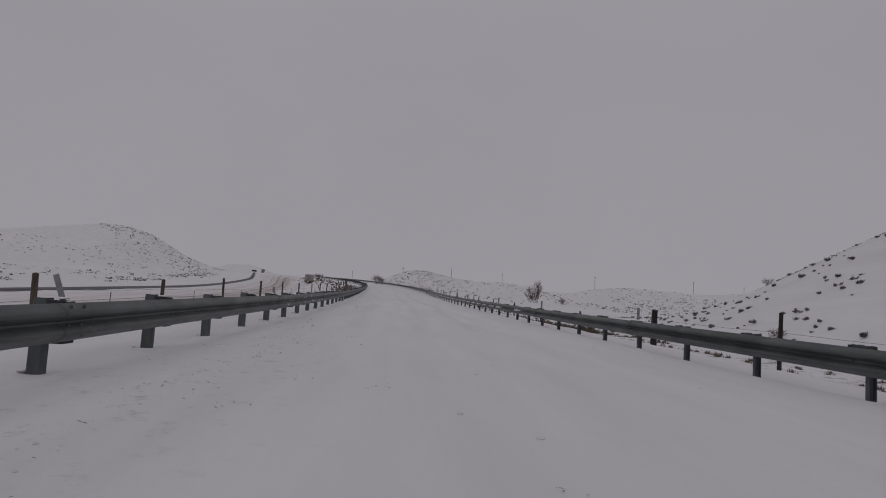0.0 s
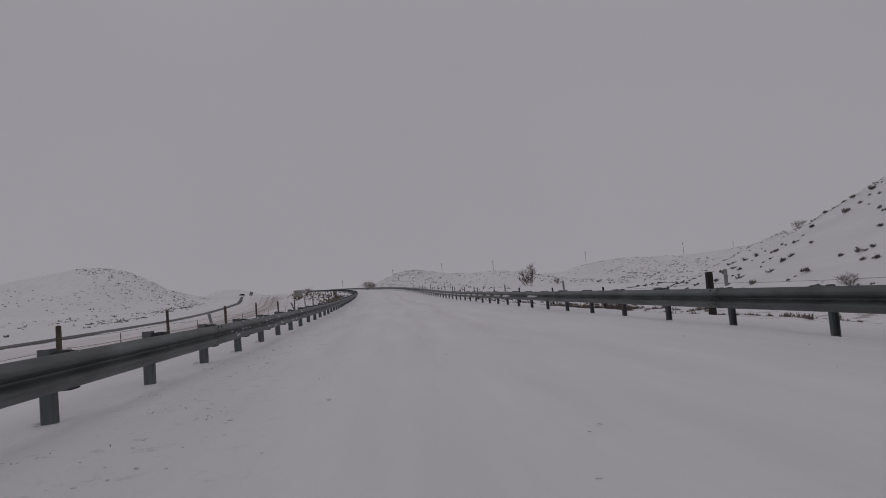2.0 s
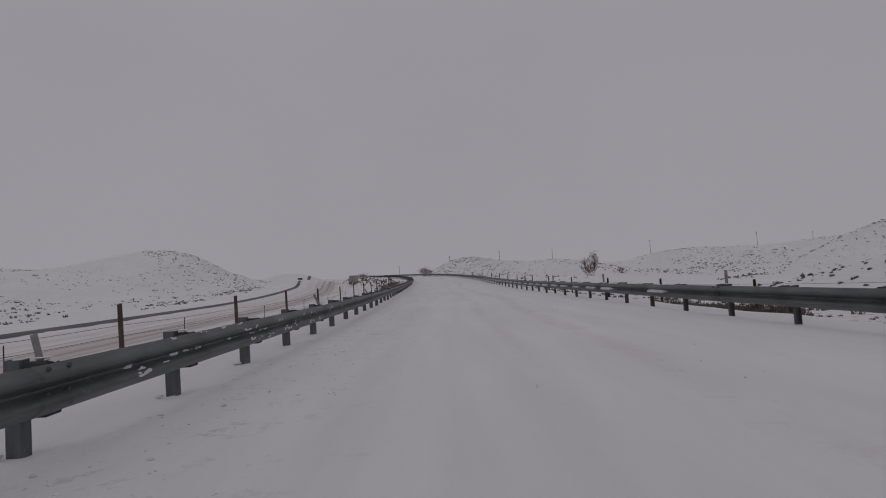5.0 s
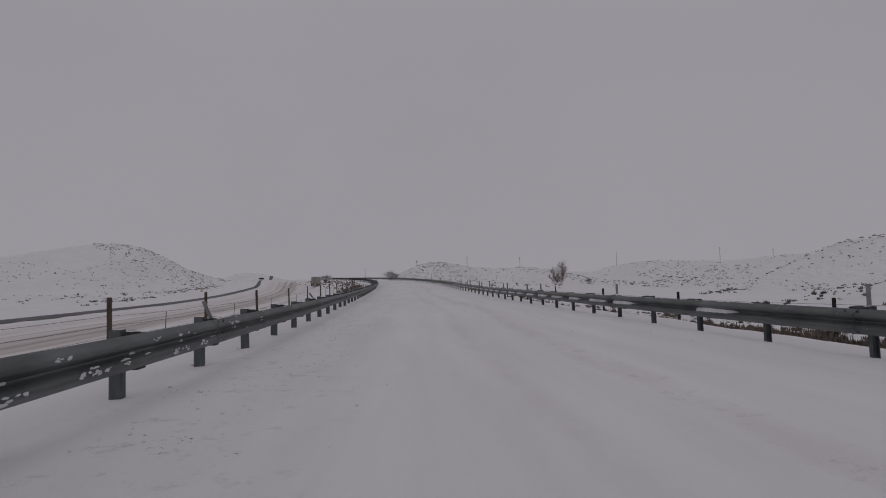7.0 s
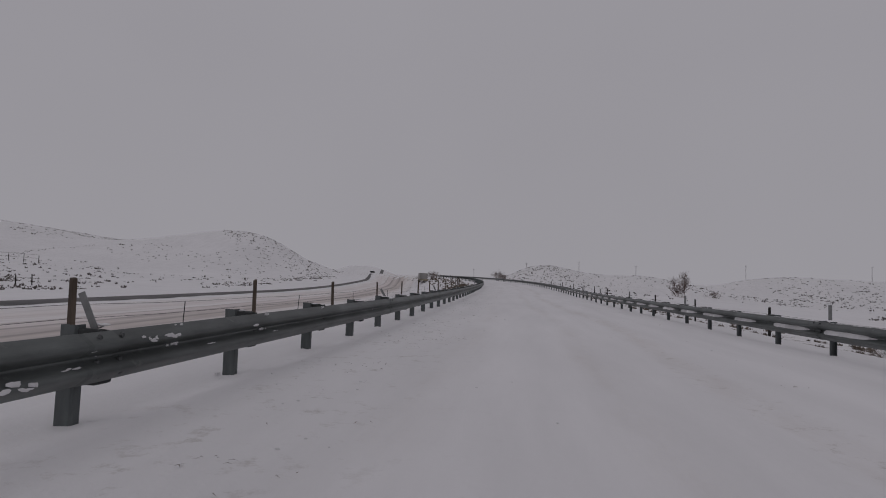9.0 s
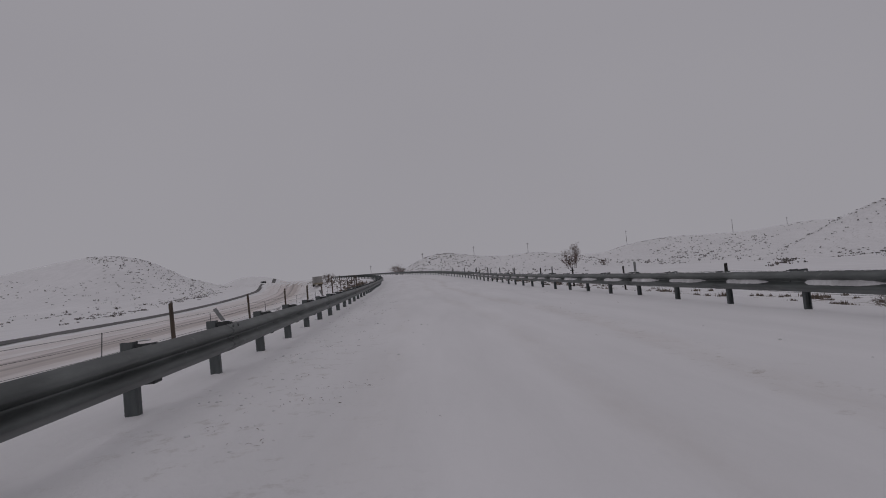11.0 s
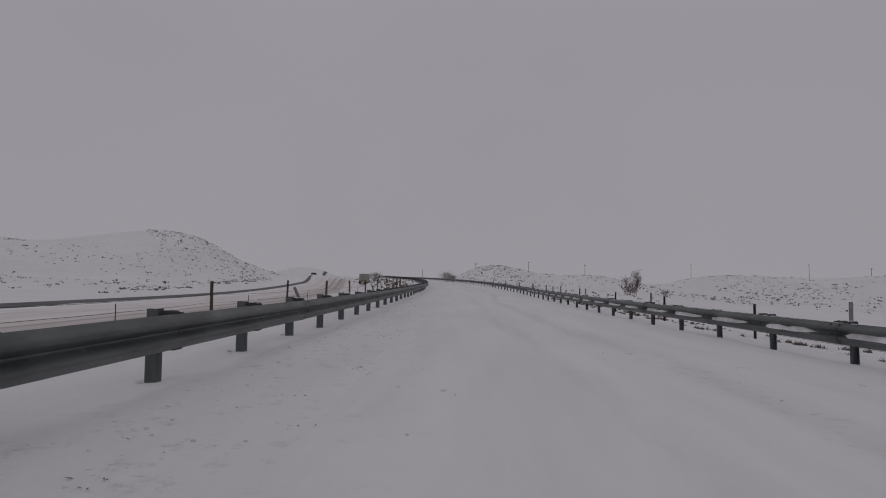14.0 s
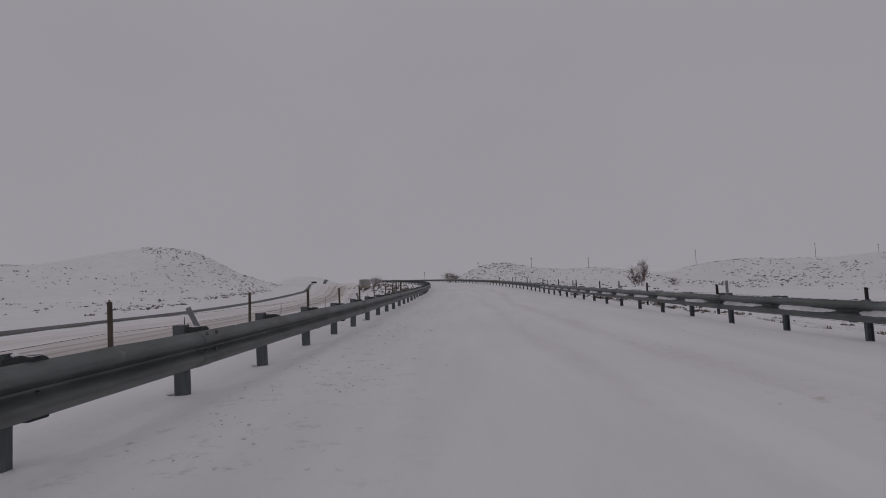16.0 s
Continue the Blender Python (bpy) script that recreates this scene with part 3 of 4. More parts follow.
def on_left_slope(r):
    x, y = r.uniform(-260, -60), r.uniform(80, 250)
    return (x, y) if x < far_line(y) - 6 and clustered(x, y, 0.03, 0.12) else None


def at_left_foot(r):
    y = r.uniform(25, 250)
    x = float(far_line(y)) - 12 - abs(r.gauss(0, 5))
    return (x, y) if clustered(x, y, 0.06, 0.0) else None


def on_right_bank(r):
    x, y = r.uniform(14, 42), r.uniform(2, 34)
    return (x, y) if clustered(x, y, 0.20, -0.08) else None


def by_corral(r):
    x, y = r.gauss(-76, 13), r.gauss(76, 13)
    return (x, y) if x < far_line(y) - 12 and clustered(x, y, 0.09, -0.05) else None


def on_right_flats(r):
    y = r.uniform(40, 330)
    x = float(rail_x(min(y, 180))) + WIDTH + r.uniform(8, 40 + 0.75 * y)
    return (x, y) if clustered(x, y, 0.03, 0.02) else None


def on_middle_hill(r):
    x, y = r.gauss(110, 42), r.gauss(262, 28)
    return (x, y) if clustered(x, y, 0.04, -0.1) else None


def on_small_hill(r):
    x, y = r.gauss(14, 13), r.gauss(232, 17)
    return (x, y) if x - rail_x(y) > 20 else None


def on_right_spur(r):
    x, y = r.gauss(96, 20), r.gauss(112, 20)
    return (x, y) if clustered(x, y, 0.07, -0.05) else None


def by_right_rail(r):
    y = r.uniform(2, 70)
    x = float(rail_x(y)) + WIDTH + r.uniform(1.6, 7.0)
    return (x, y) if clustered(x * 0.3, y, 0.6, -0.10) else None


def on_right_brow(r):
    y = r.uniform(15, 31)
    x = float(rail_x(y)) + WIDTH + r.uniform(1.4, 3.0)
    return (x, y) if clustered(0.0, y, 0.33, 0.05) else None


def by_left_fence(r):
    y = r.uniform(-2, 60)
    x = float(rail_x(y)) - r.uniform(2.0, 5.5)
    return (x, y) if clustered(x * 0.5, y, 0.3, 0.10) else None


def inside_bend(r):
    y = r.uniform(62, 150)
    x = float(rail_x(y)) - r.uniform(1.4, 4.5)
    return (x, y)


scatter("sagebrush_slope", "dark sagebrush scattered over a snowy hill", SAGE, 1150, 1, on_left_hill, (0.20, 0.55), 14, 0.11)
scatter("sagebrush_slope", "sparse dark sagebrush on open snowy slope", SAGE, 700, 2, on_left_slope, (0.22, 0.62), 14, 0.12)
scatter("sagebrush_slope", "low brush along the foot of the hill", SAGE, 420, 3, at_left_foot, (0.18, 0.5), 14, 0.12)
scatter("sagebrush_slope", "clumps of dark sagebrush on a steep snowy bank", SAGE, 900, 4, on_right_bank, (0.05, 0.21), 110, 0.055)
scatter("sagebrush_slope", "sparse dark sagebrush on snowy flats", SAGE, 850, 5, on_right_flats, (0.14, 0.38), 22, 0.12)
scatter("sagebrush_slope", "dark sagebrush dotted over a low snowy hill", SAGE, 800, 6, on_middle_hill, (0.3, 0.8), 12)
scatter("sagebrush_slope", "dense dark sagebrush over a small snowy knoll", SAGE, 480, 7, on_small_hill, (0.25, 0.65), 14, 0.11)
scatter("sagebrush_slope", "sagebrush along a snowy spur", SAGE, 720, 8, on_right_spur, (0.16, 0.42), 22, 0.13)
scatter("sagebrush_slope", "dense dark sagebrush round an old corral", SAGE, 240, 13, by_corral, (0.25, 0.7), 20, 0.11)
scatter("dry_grass", "dry brown grass and weeds poking through snow", DRY, 420, 9, by_right_rail, (0.08, 0.22), 70, 0.05)
scatter("dry_grass", "low tan brush on the brow behind the guardrail", DRY, 110, 12, on_right_brow, (0.18, 0.38), 130, 0.04)
scatter("dry_grass", "thin dry weeds beside the wire fence", DRY, 60, 10, by_left_fence, (0.16, 0.40), 26, 0.06)
scatter("dry_grass", "reddish brown brush inside the road bend", DRY, 220, 11, inside_bend, (0.18, 0.42), 44, 0.06)


def ridge_line(x0, y0, x1, y1, n, seed, label, size):
    rnd = random.Random(seed)
    vs, fs = [], []
    for k in range(n):
        t = k / (n - 1)
        x, y = x0 + (x1 - x0) * t + rnd.gauss(0, 2.0 * size), y0 + (y1 - y0) * t + rnd.gauss(0, 2.0 * size)
        blades(vs, fs, x, y, ground_at(x, y), size * rnd.uniform(0.5, 1.3), 12, rnd, 0.15)
    soup("brush_line", vs, fs, SAGE, label, "brush")


ridge_line(27.5, 56.6, 40.1, 74.6, 35, 51, "dark brush along the crest of a snowy spur", 0.34)
ridge_line(40.1, 74.6, 76, 137, 171, 61, "dark brush along the crest of a snowy spur", 0.4)
ridge_line(76, 137, 86, 140.5, 25, 62, "dark brush along the crest of a snowy spur", 0.4)
ridge_line(86, 140.5, 92, 135, 19, 63, "dark brush along the crest of a snowy spur", 0.4)
ridge_line(92, 135, 101.5, 128, 28, 64, "dark brush along the crest of a snowy spur", 0.4)
ridge_line(20.2, 22.6, 22.4, 15.5, 80, 54, "thin line of brush on the crest of a bank", 0.08)
ridge_line(-154.4, 156.1, -160.8, 175.7, 41, 201, "thin dark line of weeds along a hill crest", 0.3)
ridge_line(-160.8, 175.7, -156.2, 187.1, 24, 202, "thin dark line of weeds along a hill crest", 0.3)
ridge_line(-156.2, 187.1, -141.7, 183.5, 29, 203, "thin dark line of weeds along a hill crest", 0.3)
ridge_line(-141.7, 183.5, -127.6, 178.0, 30, 204, "thin dark line of weeds along a hill crest", 0.3)
ridge_line(-127.6, 178.0, -114.6, 182.1, 27, 205, "thin dark line of weeds along a hill crest", 0.3)
ridge_line(-114.6, 182.1, -105.8, 188.2, 21, 206, "thin dark line of weeds along a hill crest", 0.3)
ridge_line(-109.8, 128.1, -114.3, 140.8, 22, 221, "dark weeds along an old track on the hill", 0.28)
ridge_line(-114.3, 140.8, -115.6, 148.7, 13, 222, "dark weeds along an old track on the hill", 0.28)
ridge_line(-115.6, 148.7, -114.1, 161.2, 20, 223, "dark weeds along an old track on the hill", 0.28)
ridge_line(-111.2, 116.5, -98, 121.8, 15, 231, "dark weeds along an old track at the hill foot", 0.26)
ridge_line(-98, 121.8, -89.6, 128.9, 12, 232, "dark weeds along an old track at the hill foot", 0.26)
ridge_line(-89.6, 128.9, -76.6, 125.1, 15, 233, "dark weeds along an old track at the hill foot", 0.26)
ridge_line(-76.6, 125.1, -69.3, 130.1, 9, 234, "dark weeds along an old track at the hill foot", 0.26)
ridge_line(106.7, 321.6, 121.3, 314.5, 27, 241, "dark brush along the crest of a low hill", 0.5)
ridge_line(121.3, 314.5, 134.9, 312.5, 22, 242, "dark brush along the crest of a low hill", 0.5)


def shrub(x, y, tall, spread, seed, label, mat=None, stems=15, stout=0.011):
    """A leafless shrub: a clump of stems that fork into twigs."""
    rnd = random.Random(seed)
    bm = bmesh.new()

    def grow(p, d, length, r, depth):
        q = p + d * length
        rod(bm, p, q, r, r * 0.7, 4)
        if depth == 0:
            return
        for _ in range(rnd.choice((2, 3, 3))):
            turn = Vector((rnd.gauss(0, 0.5), rnd.gauss(0, 0.5), rnd.gauss(0.05, 0.25)))
            grow(p + d * length * rnd.uniform(0.55, 1.0), (d + turn).normalized(), length * rnd.uniform(0.6, 0.8), r * 0.62, depth - 1)

    for _ in range(stems):
        d = Vector((rnd.gauss(0, spread), rnd.gauss(0, spread), rnd.uniform(0.5, 1.0))).normalized()
        grow(Vector((rnd.gauss(0, 0.12), rnd.gauss(0, 0.12), -0.1)) * tall * 0.5, d, tall * 0.36, tall * stout, 4)
    ob = mesh_ob("shrub", bm, mat or TWIG)
    ob.location = (x, y, ground_at(x, y))
    return tagged(ob, label, "shrub", "shrubs")


shrub(-15.0, 131.5, 2.2, 0.5, 22, "rounded bare grey-brown shrub near the road bend", None, 34, 0.006)
shrub(-2.9, 168, 3.6, 0.28, 23, "bare dark bush at the foot of a snowy knoll", None, 22, 0.007)
shrub(-1.4, 169.5, 2.6, 0.28, 33, "low bare dark bush beside a taller one", None, 20, 0.007)
shrub(15.1, 13.8, 0.55, 0.6, 24, "twiggy bare bush on a bank behind a wire fence")
shrub(10.4, 19.2, 0.62, 0.6, 25, "low reddish dry bush beside a fence post")
shrub(20.9, 23.2, 0.5, 0.5, 26, "dark bush on the shoulder of a steep bank")
shrub(7.35, 55.5, 0.42, 0.9, 28, "tan dry tussock at the foot of the guardrail", DRY)
shrub(-2.9, 9.6, 0.42, 0.6, 29, "thin dry weed clump beside the wire fence", DRY)
shrub(-3.0, 24.4, 0.45, 0.7, 30, "thin dry weed clump beside the wire fence", DRY)
shrub(-3.0, 39.6, 0.50, 0.8, 31, "tan dry weed clump beside the wire fence", DRY)
shrub(10.6, 26.5, 0.5, 0.8, 32, "low reddish dry bush beyond the guardrail", DRY)
shrub(66, 214, 3.0, 0.4, 27, "small bare tree-like bush on snowy flats")


def tree(x, y, tall, seed, label):
    """Several upright stems from one root, each set with forking side branches."""
    rnd = random.Random(seed)
    home = tagged(new("tree"), label, "tree")
    home.location = (x, y, ground_at(x, y))
    wood, crown = bmesh.new(), bmesh.new()

    def off(d, spread, rise):
        return (d + Vector((rnd.gauss(0, spread), rnd.gauss(0, spread), rise))).normalized()

    for lean, h in ((0.13, 1.0), (0.07, 0.93), (-0.02, 0.80), (-0.12, 0.86), (-0.22, 0.80), (-0.33, 0.72), (-0.44, 0.60)):
        p, d = Vector((lean * 2.6, rnd.uniform(-0.5, 0.5), -0.3)), Vector((lean, rnd.gauss(0, 0.08), 1)).normalized()
        step = tall * h / 9
        for k in range(9):
            q = p + d * step
            r0, r1 = tall * 0.010 * (1 - k / 9.5), tall * 0.010 * (1 - (k + 1) / 9.5)
            rod(wood, p, q, r0, r1, 6)
            if k > 1:
                for _ in range(4):
                    bd = off(d, 0.75, 0.0)
                    bl = tall * h * rnd.uniform(0.14, 0.28) * (1.15 - 0.06 * k)
                    b0 = p + d * step * rnd.random()
                    b1 = b0 + bd * bl
                    rod(crown, b0, b1, 0.024, 0.015, 4)
                    for _ in range(5):
                        td = off(bd, 0.55, 0.15)
                        t0 = b0 + bd * bl * rnd.uniform(0.25, 1.0)
                        t1 = t0 + td * bl * rnd.uniform(0.35, 0.7)
                        rod(crown, t0, t1, 0.015, 0.010, 3)
                        for _ in range(2):
                            rod(crown, t0 + (t1 - t0) * rnd.random(), t1 + off(td, 0.6, 0.1) * bl * 0.35, 0.012, 0.008, 3)
            p, d = q, off(d, 0.06, 0.02)
    part("trunk", wood, TWIG, home)
    part("crown", crown, TWIG, home, "bare twiggy crown")
    return home


tree(53.3, 205, 8.3, 31, "bare multi-stemmed brown cottonwood on snowy flats")


# ---- power poles ----
def power_pole(x, y, top, label):
    z = ground_at(x, y)
    home = tagged(new("power_pole"), label, "utility pole", "power poles")
    home.location = (x, y, z)
    bm = bmesh.new()
    rod(bm, (0, 0, -0.5), (0, 0, top - z), 0.13, 0.09, 8)
    part("pole", bm, POLEWOOD, home)
    bm = bmesh.new()
    box(bm, -0.55, 0.55, -0.05, 0.05, top - z - 0.70, top - z - 0.57, 0.01)
    part("crossarm", bm, POLEWOOD, home)
    for dx in (-0.5, 0.0, 0.5):
        bm = bmesh.new()
        rod(bm, (dx, 0, top - z - 0.55), (dx, 0, top - z - 0.25), 0.05, 0.03, 6)
        part("insulator", bm, PLATE, home)


for az, rng, el in ((-5.6, 340, 2.15), (-10.7, 360, 1.95), (-19.7, 380, 2.1), (-28.5, 400, 2.1), (-32.6, 420, 1.75), (-0.7, 300, 1.95), (4.3, 420, 1.25)):
    a = radians(az)
    power_pole(2.4 - rng * math.sin(a), 8.4 + rng * math.cos(a), 0.8 + rng * math.tan(radians(el)), "distant grey wooden power pole with a crossarm")


# ---- pickup on the far lane ----
def pickup(x, y, turn):
    home = tagged(new("pickup_truck"), "dark pickup truck driving on the far snowy lane", "pickup")
    home.matrix_basis = pose(x, y, ground_at(x, y) + 0.14, 0, 0, turn)
    bm = bmesh.new()
    box(bm, -0.95, 0.95, -2.7, 2.7, 0.45, 1.05, 0.08)
    box(bm, -0.88, 0.88, -0.5, 1.2, 1.05, 1.8, 0.16)
    part("body", bm, PAINT, home)
    bm = bmesh.new()
    box(bm, -0.80, 0.80, 1.12, 1.22, 1.18, 1.66, 0.02)
    part("windscreen", bm, GLASS, home)
    for wx in (-0.85, 0.85):
        for wy in (-1.75, 1.75):
            bm = bmesh.new()
            rod(bm, (wx - 0.12, wy, 0.38), (wx + 0.12, wy, 0.38), 0.38, 0.38, 14)
            wheel = part("wheel", bm, RUBBER, home)
            bm = bmesh.new()
            rod(bm, (wx - 0.13, wy, 0.38), (wx + 0.13, wy, 0.38), 0.2, 0.2, 10)
            part("rim", bm, PLATE, wheel)


def box_truck(x, y, turn):
    home = tagged(new("box_truck"), "small tan box truck standing on the snowy highway", "truck")
    home.matrix_basis = pose(x, y, ground_at(x, y) + 0.05, 0, 0, turn) @ Matrix.Scale(0.84, 4)
    bm = bmesh.new()
    box(bm, -0.95, 0.95, -2.4, 0.7, 0.75, 2.25, 0.05)
    part("cargo_box", bm, BOXGREY, home, "grey weathered cargo box, paled for distance haze")
    bm = bmesh.new()
    box(bm, -0.85, 0.85, 0.78, 2.2, 0.45, 1.25, 0.10)
    box(bm, -0.80, 0.80, 0.78, 1.75, 1.25, 1.85, 0.14)
    part("cab", bm, TRUCKBOX, home)
    bm = bmesh.new()
    box(bm, -0.45, 0.45, -2.35, 2.0, 0.48, 0.74, 0.03)
    part("chassis", bm, PAINT, home)
    bm = bmesh.new()
    box(bm, -0.95, 0.95, -2.55, -2.42, 0.42, 0.80, 0.03)
    part("rear_bumper", bm, TRUCKBOX, home, "dull yellow rear bumper")
    bm = bmesh.new()
    box(bm, -0.70, 0.70, 1.72, 1.79, 1.32, 1.74, 0.02)
    part("windscreen", bm, GLASS, home)
    for wx in (-0.78, 0.78):
        for wy in (-1.5, 1.45):
            bm = bmesh.new()
            rod(bm, (wx - 0.12, wy, 0.34), (wx + 0.12, wy, 0.34), 0.36, 0.36, 14)
            wheel = part("wheel", bm, RUBBER, home)
            bm = bmesh.new()
            rod(bm, (wx - 0.13, wy, 0.34), (wx + 0.13, wy, 0.34), 0.19, 0.19, 10)
            part("rim", bm, PLATE, wheel)


box_truck(-17.1, 131.5, 16)

py = 226.0
pickup(float(far_line(py)) - 2.6, py, 190)


# ---- snow caught on the rails, and clods on the shoulder ----
def lump(vs, fs, c, axes, rnd, seg=7):
    """A small irregular heap round c, with half axes along three vectors."""
    k = len(vs)
    ex, ey, ez = axes
    for lat in (-0.55, 0.1, 0.65):
        rr = math.cos(lat * 1.45)
        for j in range(seg):
            a = 2 * math.pi * j / seg
            s = rr * rnd.uniform(0.72, 1.12)
            vs.append(tuple(c + ex * (s * math.cos(a)) + ey * (s * math.sin(a)) + ez * lat))
    vs.append(tuple(c + ez * rnd.uniform(0.75, 0.95)))
    for lv in (0, 1):
        for j in range(seg):
            a, b = k + lv * seg + j, k + lv * seg + (j + 1) % seg
            fs.append((a, b, b + seg, a + seg))
    for j in range(seg):
        fs.append((k + 2 * seg + j, k + 2 * seg + (j + 1) % seg, k + 3 * seg))


def groove_snow(spots, y0, y1, chance, seed, label):
    """Snow packed in the beam's middle groove, broken off at the posts."""
    rnd = random.Random(seed)
    vs, fs = [], []
    for (x, y, z, h), (x2, y2, z2, h2) in zip(spots, spots[1:]):
        if not y0 < y < y1 or rnd.random() > chance:
            continue
        a, b = Vector((x, y, z)), Vector((x2, y2, z2))
        d = (b - a).normalized()
        inward = Vector((-d.y, d.x, 0))
        s0, s1 = rnd.uniform(0.03, 0.14), rnd.uniform(0.86, 0.97)
        n = 26
        rows = []
        for k in range(n + 1):
            t = s0 + (s1 - s0) * k / n
            f = min(1.0, 3.0 * k / n, 9.0 * (n - k) / n) ** 0.8 * rnd.uniform(0.88, 1.0)
            wave = noise.noise(Vector((t * 6, y, 2.0))) + 0.5 * noise.noise(Vector((t * 19, y, 7.0)))
            low, high = TOP - BEAM / 2 - (0.062 + 0.008 * rnd.random()) * min(1.0, 2.5 * f), TOP - BEAM / 2 + (0.034 + 0.034 * wave + 0.008 * rnd.random()) * f - 0.03 * (1 - f)
            o = a + (b - a) * t + inward * 0.146
            out = 0.054 * f + 0.006
            prof = ((0.0, low), (out, low + 0.004), (out * rnd.uniform(0.9, 1.05), low + (high - low) * 0.35), (out * 0.55, high - 0.008), (0.0, high))
            rows.append(len(vs))
            vs += [tuple(o + inward * p + Vector((0, 0, q))) for p, q in prof]
        for r0, r1 in zip(rows, rows[1:]):
            for j in range(4):
                fs.append((r0 + j, r1 + j, r1 + j + 1, r0 + j + 1))
    return soup("rail_snow", vs, fs, CLOD, label, "snow")


groove_snow(right_spots, 21.0, 62, 0.95, 41, "white snow packed in the guardrail groove")
groove_snow(right_spots, 13.0, 21.0, 0.35, 42, "broken strips of snow in the guardrail groove")

rnd = random.Random(44)
vs, fs = [], []
for (x, y, z, h), (x2, y2, z2, h2) in zip(right_spots, right_spots[1:]):
    if not 16 < y < 60:
        continue
    for k in range(12):
        t = rnd.random()
        s = rnd.uniform(0.03, 0.09)
        lump(vs, fs, Vector((x + (x2 - x) * t - 0.152, y + (y2 - y) * t, z + (z2 - z) * t + TOP - 0.002)), (Vector((0.012, 0, 0)), Vector((0, s, 0)), Vector((0, 0, 0.009))), rnd, 6)
soup("rail_snow", vs, fs, CLOD, "thin rim of snow along the guardrail top", "snow")

rnd = random.Random(43)
vs, fs = [], []
for k in range(52):
    y0 = rnd.choice((rnd.uniform(8.5, 19.0), rnd.uniform(-2, 34)))
    level, depth = rnd.choice(((0.268, 0.024), (0.145, 0.014), (0.20, 0.072), (0.10, 0.05), (0.135, 0.016)))
    many = rnd.randint(4, 11) if 8 < y0 < 19 else rnd.randint(1, 2)
    for _ in range(many):
        y = y0 + rnd.gauss(0, 0.03)
        x, z = float(rail_x(y)), float(land(float(rail_x(y)), y))
        s = rnd.uniform(0.008, 0.024) if many > 2 else rnd.uniform(0.003, 0.007)
        lump(vs, fs, Vector((x + 0.262 + depth, y, z + TOP + 0.018 - BEAM + level + rnd.gauss(0, 0.008))), (Vector((0, s * rnd.uniform(1.0, 3.0), 0)), Vector((0, 0, s * 0.6)), Vector((s * 0.3, 0, 0))), rnd, 6)
for k in range(24):
    y = rnd.choice((rnd.uniform(10.5, 17.5), rnd.uniform(8, 21)))
    level, depth = rnd.choice(((0.065, 0.076), (0.075, 0.080), (0.21, 0.078), (0.262, 0.020)))
    x, z = float(rail_x(y)), float(land(float(rail_x(y)), y))
    for _ in range(rnd.randint(3, 7)):
        s = rnd.uniform(0.007, 0.022)
        lump(vs, fs, Vector((x + 0.262 + depth, y + rnd.gauss(0, 0.04), z + TOP + 0.018 - BEAM + level + rnd.gauss(0, 0.01))), (Vector((0, s * rnd.uniform(1.2, 2.8), s * rnd.uniform(-0.5, 0.5))), Vector((0, 0, s * rnd.uniform(0.4, 0.8))), Vector((0.006, 0, 0))), rnd, 7)
soup("rail_snow", vs, fs, CLOD, "flecks of snow stuck on the guardrail", "snow")

vs, fs = [], []
for x, y, z, h in left_spots:
    if y > 60:
        continue
    for _ in range(rnd.randint(1, 3)):
        c = Vector((x + rnd.uniform(0.14, 0.24), y + rnd.uniform(-0.02, 0.07), z + TOP + 0.050))
        lump(vs, fs, c, (Vector((rnd.uniform(0.02, 0.045), 0, 0)), Vector((0, rnd.uniform(0.015, 0.04), 0)), Vector((0, 0, 0.010))), rnd, 7)
soup("rail_snow", vs, fs, CLOD, "thin snow caps on the guardrail blocks", "snow")

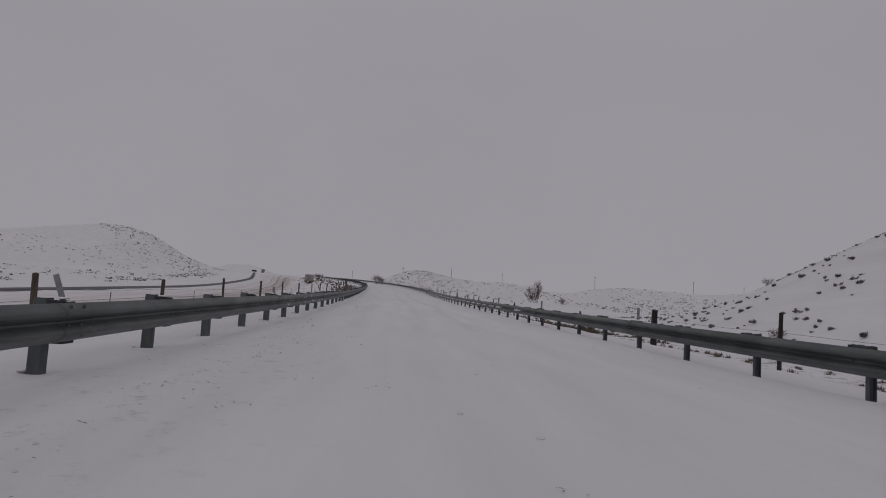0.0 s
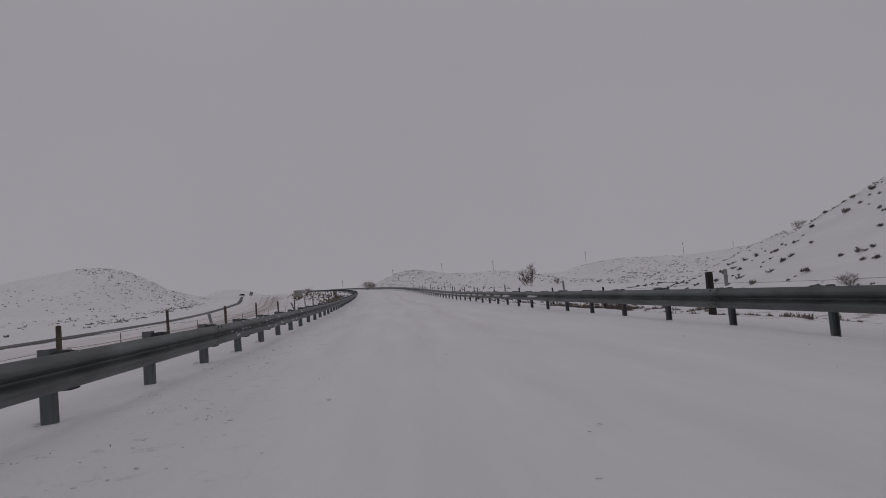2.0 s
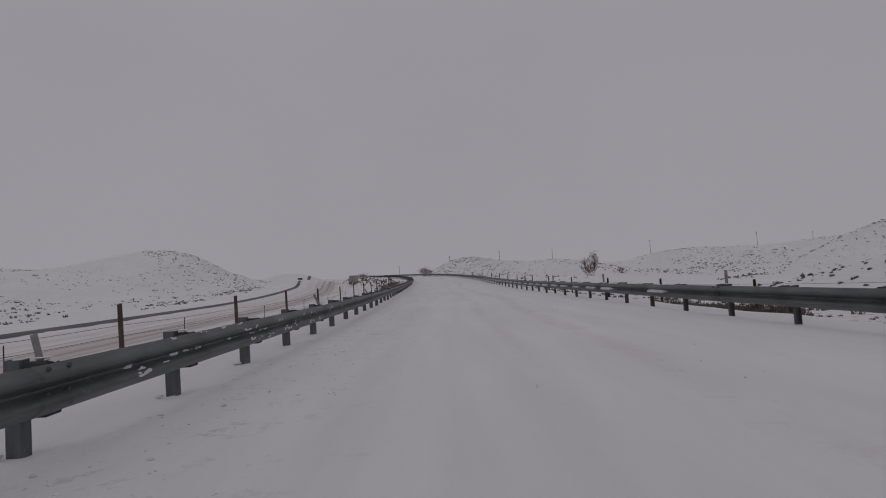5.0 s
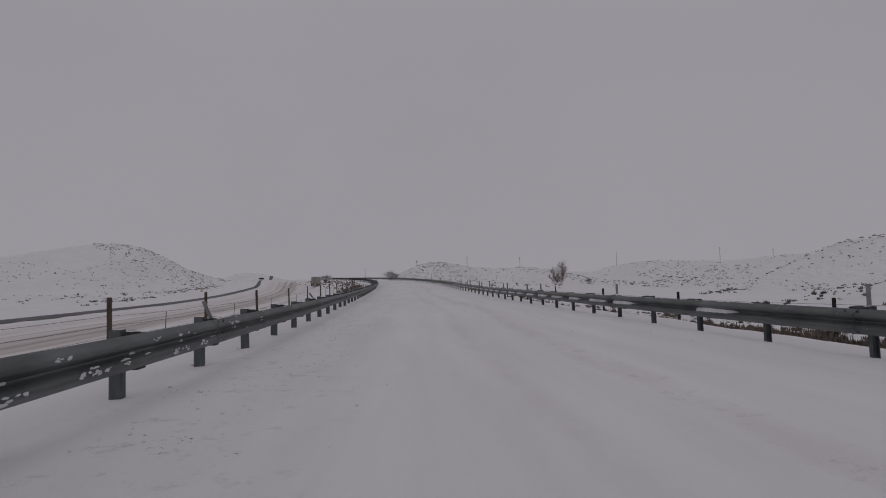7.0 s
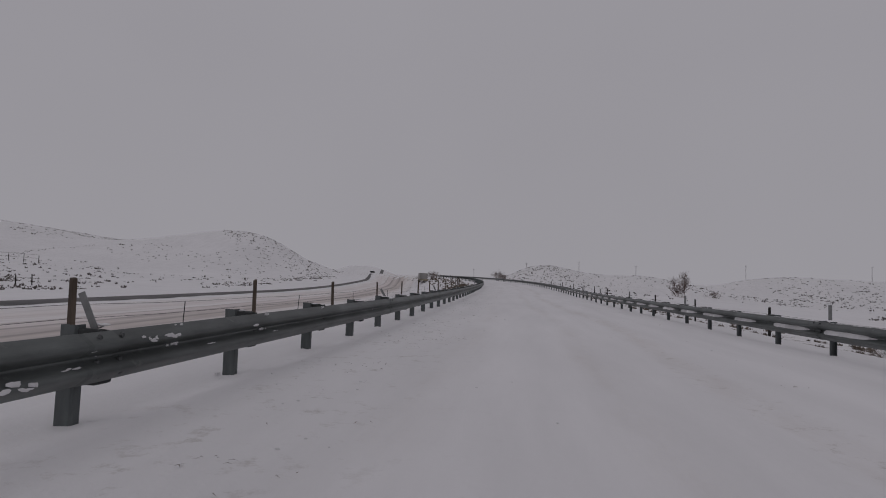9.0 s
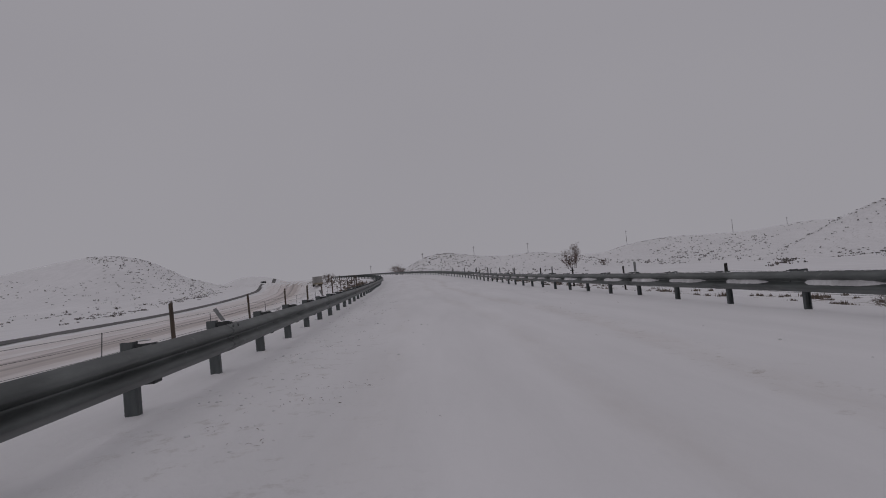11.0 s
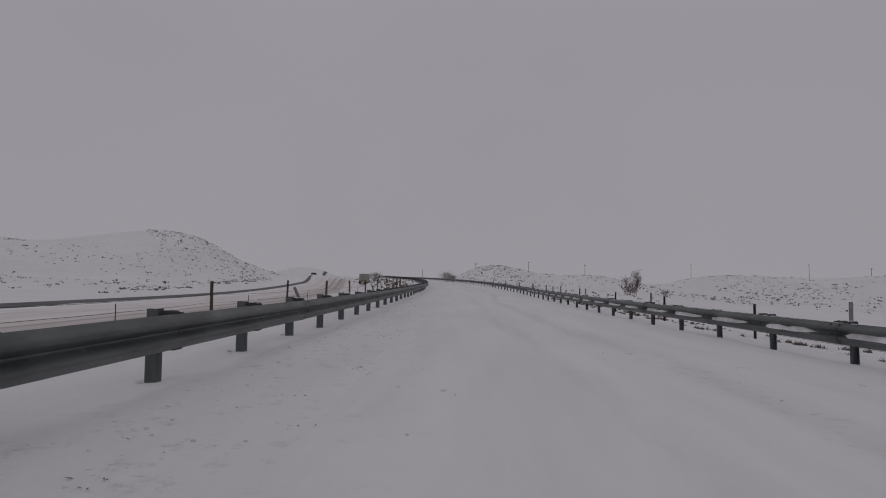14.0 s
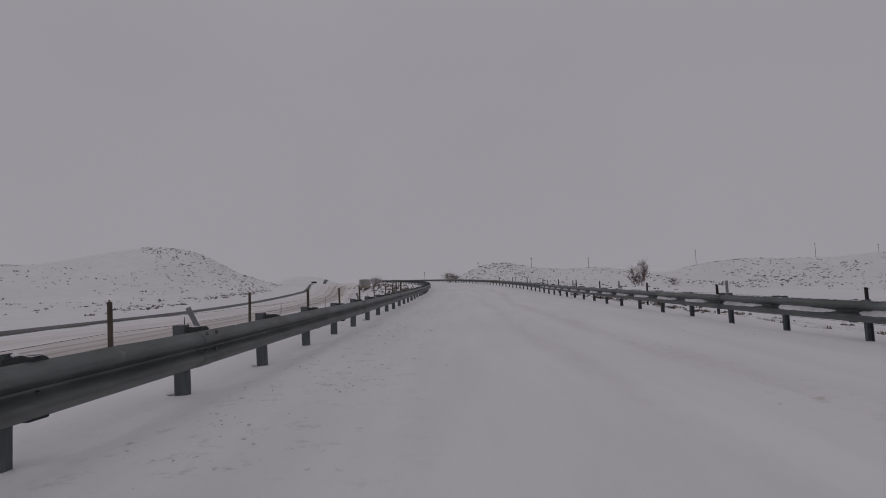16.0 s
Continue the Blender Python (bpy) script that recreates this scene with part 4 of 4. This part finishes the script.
vs, fs = [], []
for side, spots in ((1, left_spots), (-1, right_spots)):
    for x, y, z, h in spots:
        if y > 50 or y < -8:
            continue
        for _ in range(7):
            dx, dy = rnd.uniform(-0.02, 0.18) if side > 0 else rnd.uniform(-0.18, 0.02), rnd.gauss(-0.03, 0.09)
            s = rnd.uniform(0.02, 0.05)
            lump(vs, fs, Vector((x + dx, y + dy, ground_at(x + dx, y + dy) - 0.010)), (Vector((s * 1.3, 0, 0)), Vector((0, s * 1.2, 0)), Vector((0, 0, s * rnd.uniform(0.25, 0.5)))), rnd, 9)
heaps = soup("snow_heaps", vs, fs, SNOW, "small snow heaps round the guardrail post feet", "snow")
for p in heaps.data.polygons:
    p.use_smooth = True

vs, fs = [], []
for k in range(900):
    y = rnd.uniform(-3, 46)
    u = abs(rnd.gauss(0.95, 0.42)) if rnd.random() < 0.88 else rnd.uniform(1.5, 6.8)
    if u < 0.32 or noise.noise(Vector((u * 0.9, y * 0.35, 9))) < -0.12:
        continue
    x = float(rail_x(y)) + u
    s = rnd.uniform(0.004, 0.011) * (1.8 if rnd.random() < 0.1 else 1)
    lump(vs, fs, Vector((x, y, ground_at(x, y) + s * 0.2)), (Vector((s * 1.5, 0, 0)), Vector((0, s * 1.3, 0)), Vector((0, 0, s * 0.8))), rnd, 6)
soup("snow_clods", vs, fs, CLOD, "small crusted snow clods along the road shoulder", "snow")

vs, fs = [], []
for k in range(420):
    y0 = rnd.uniform(-3, 44)
    u0 = abs(rnd.gauss(1.05, 0.5)) if rnd.random() < 0.9 else rnd.uniform(1.5, 6.5)
    if u0 < 0.4 or noise.noise(Vector((u0 * 1.1, y0 * 0.6, 4))) < 0.0:
        continue
    for _ in range(rnd.choice((1, 2, 3, 6))):
        y, u = y0 + rnd.gauss(0, 0.07), u0 + rnd.gauss(0, 0.07)
        x = float(rail_x(y)) + u
        z = ground_at(x, y)
        a, l, w = rnd.uniform(0, 6.28), rnd.uniform(0.008, 0.030), rnd.uniform(0.002, 0.005)
        c, d = Vector((math.cos(a), math.sin(a), 0)), Vector((-math.sin(a), math.cos(a), 0))
        o = Vector((x, y, z + 0.004))
        bend = d * l * rnd.uniform(-0.3, 0.3) + Vector((0, 0, rnd.uniform(0.003, 0.012)))
        k0 = len(vs)
        vs += [tuple(q) for q in (o - c * l, o + bend - d * w, o + c * l + Vector((0, 0, 0.004)), o + bend + d * w)]
        fs.append((k0, k0 + 1, k0 + 2, k0 + 3))
soup("grass_litter", vs, fs, TWIG, "dark bits of dead grass on the snowy shoulder", "litter")
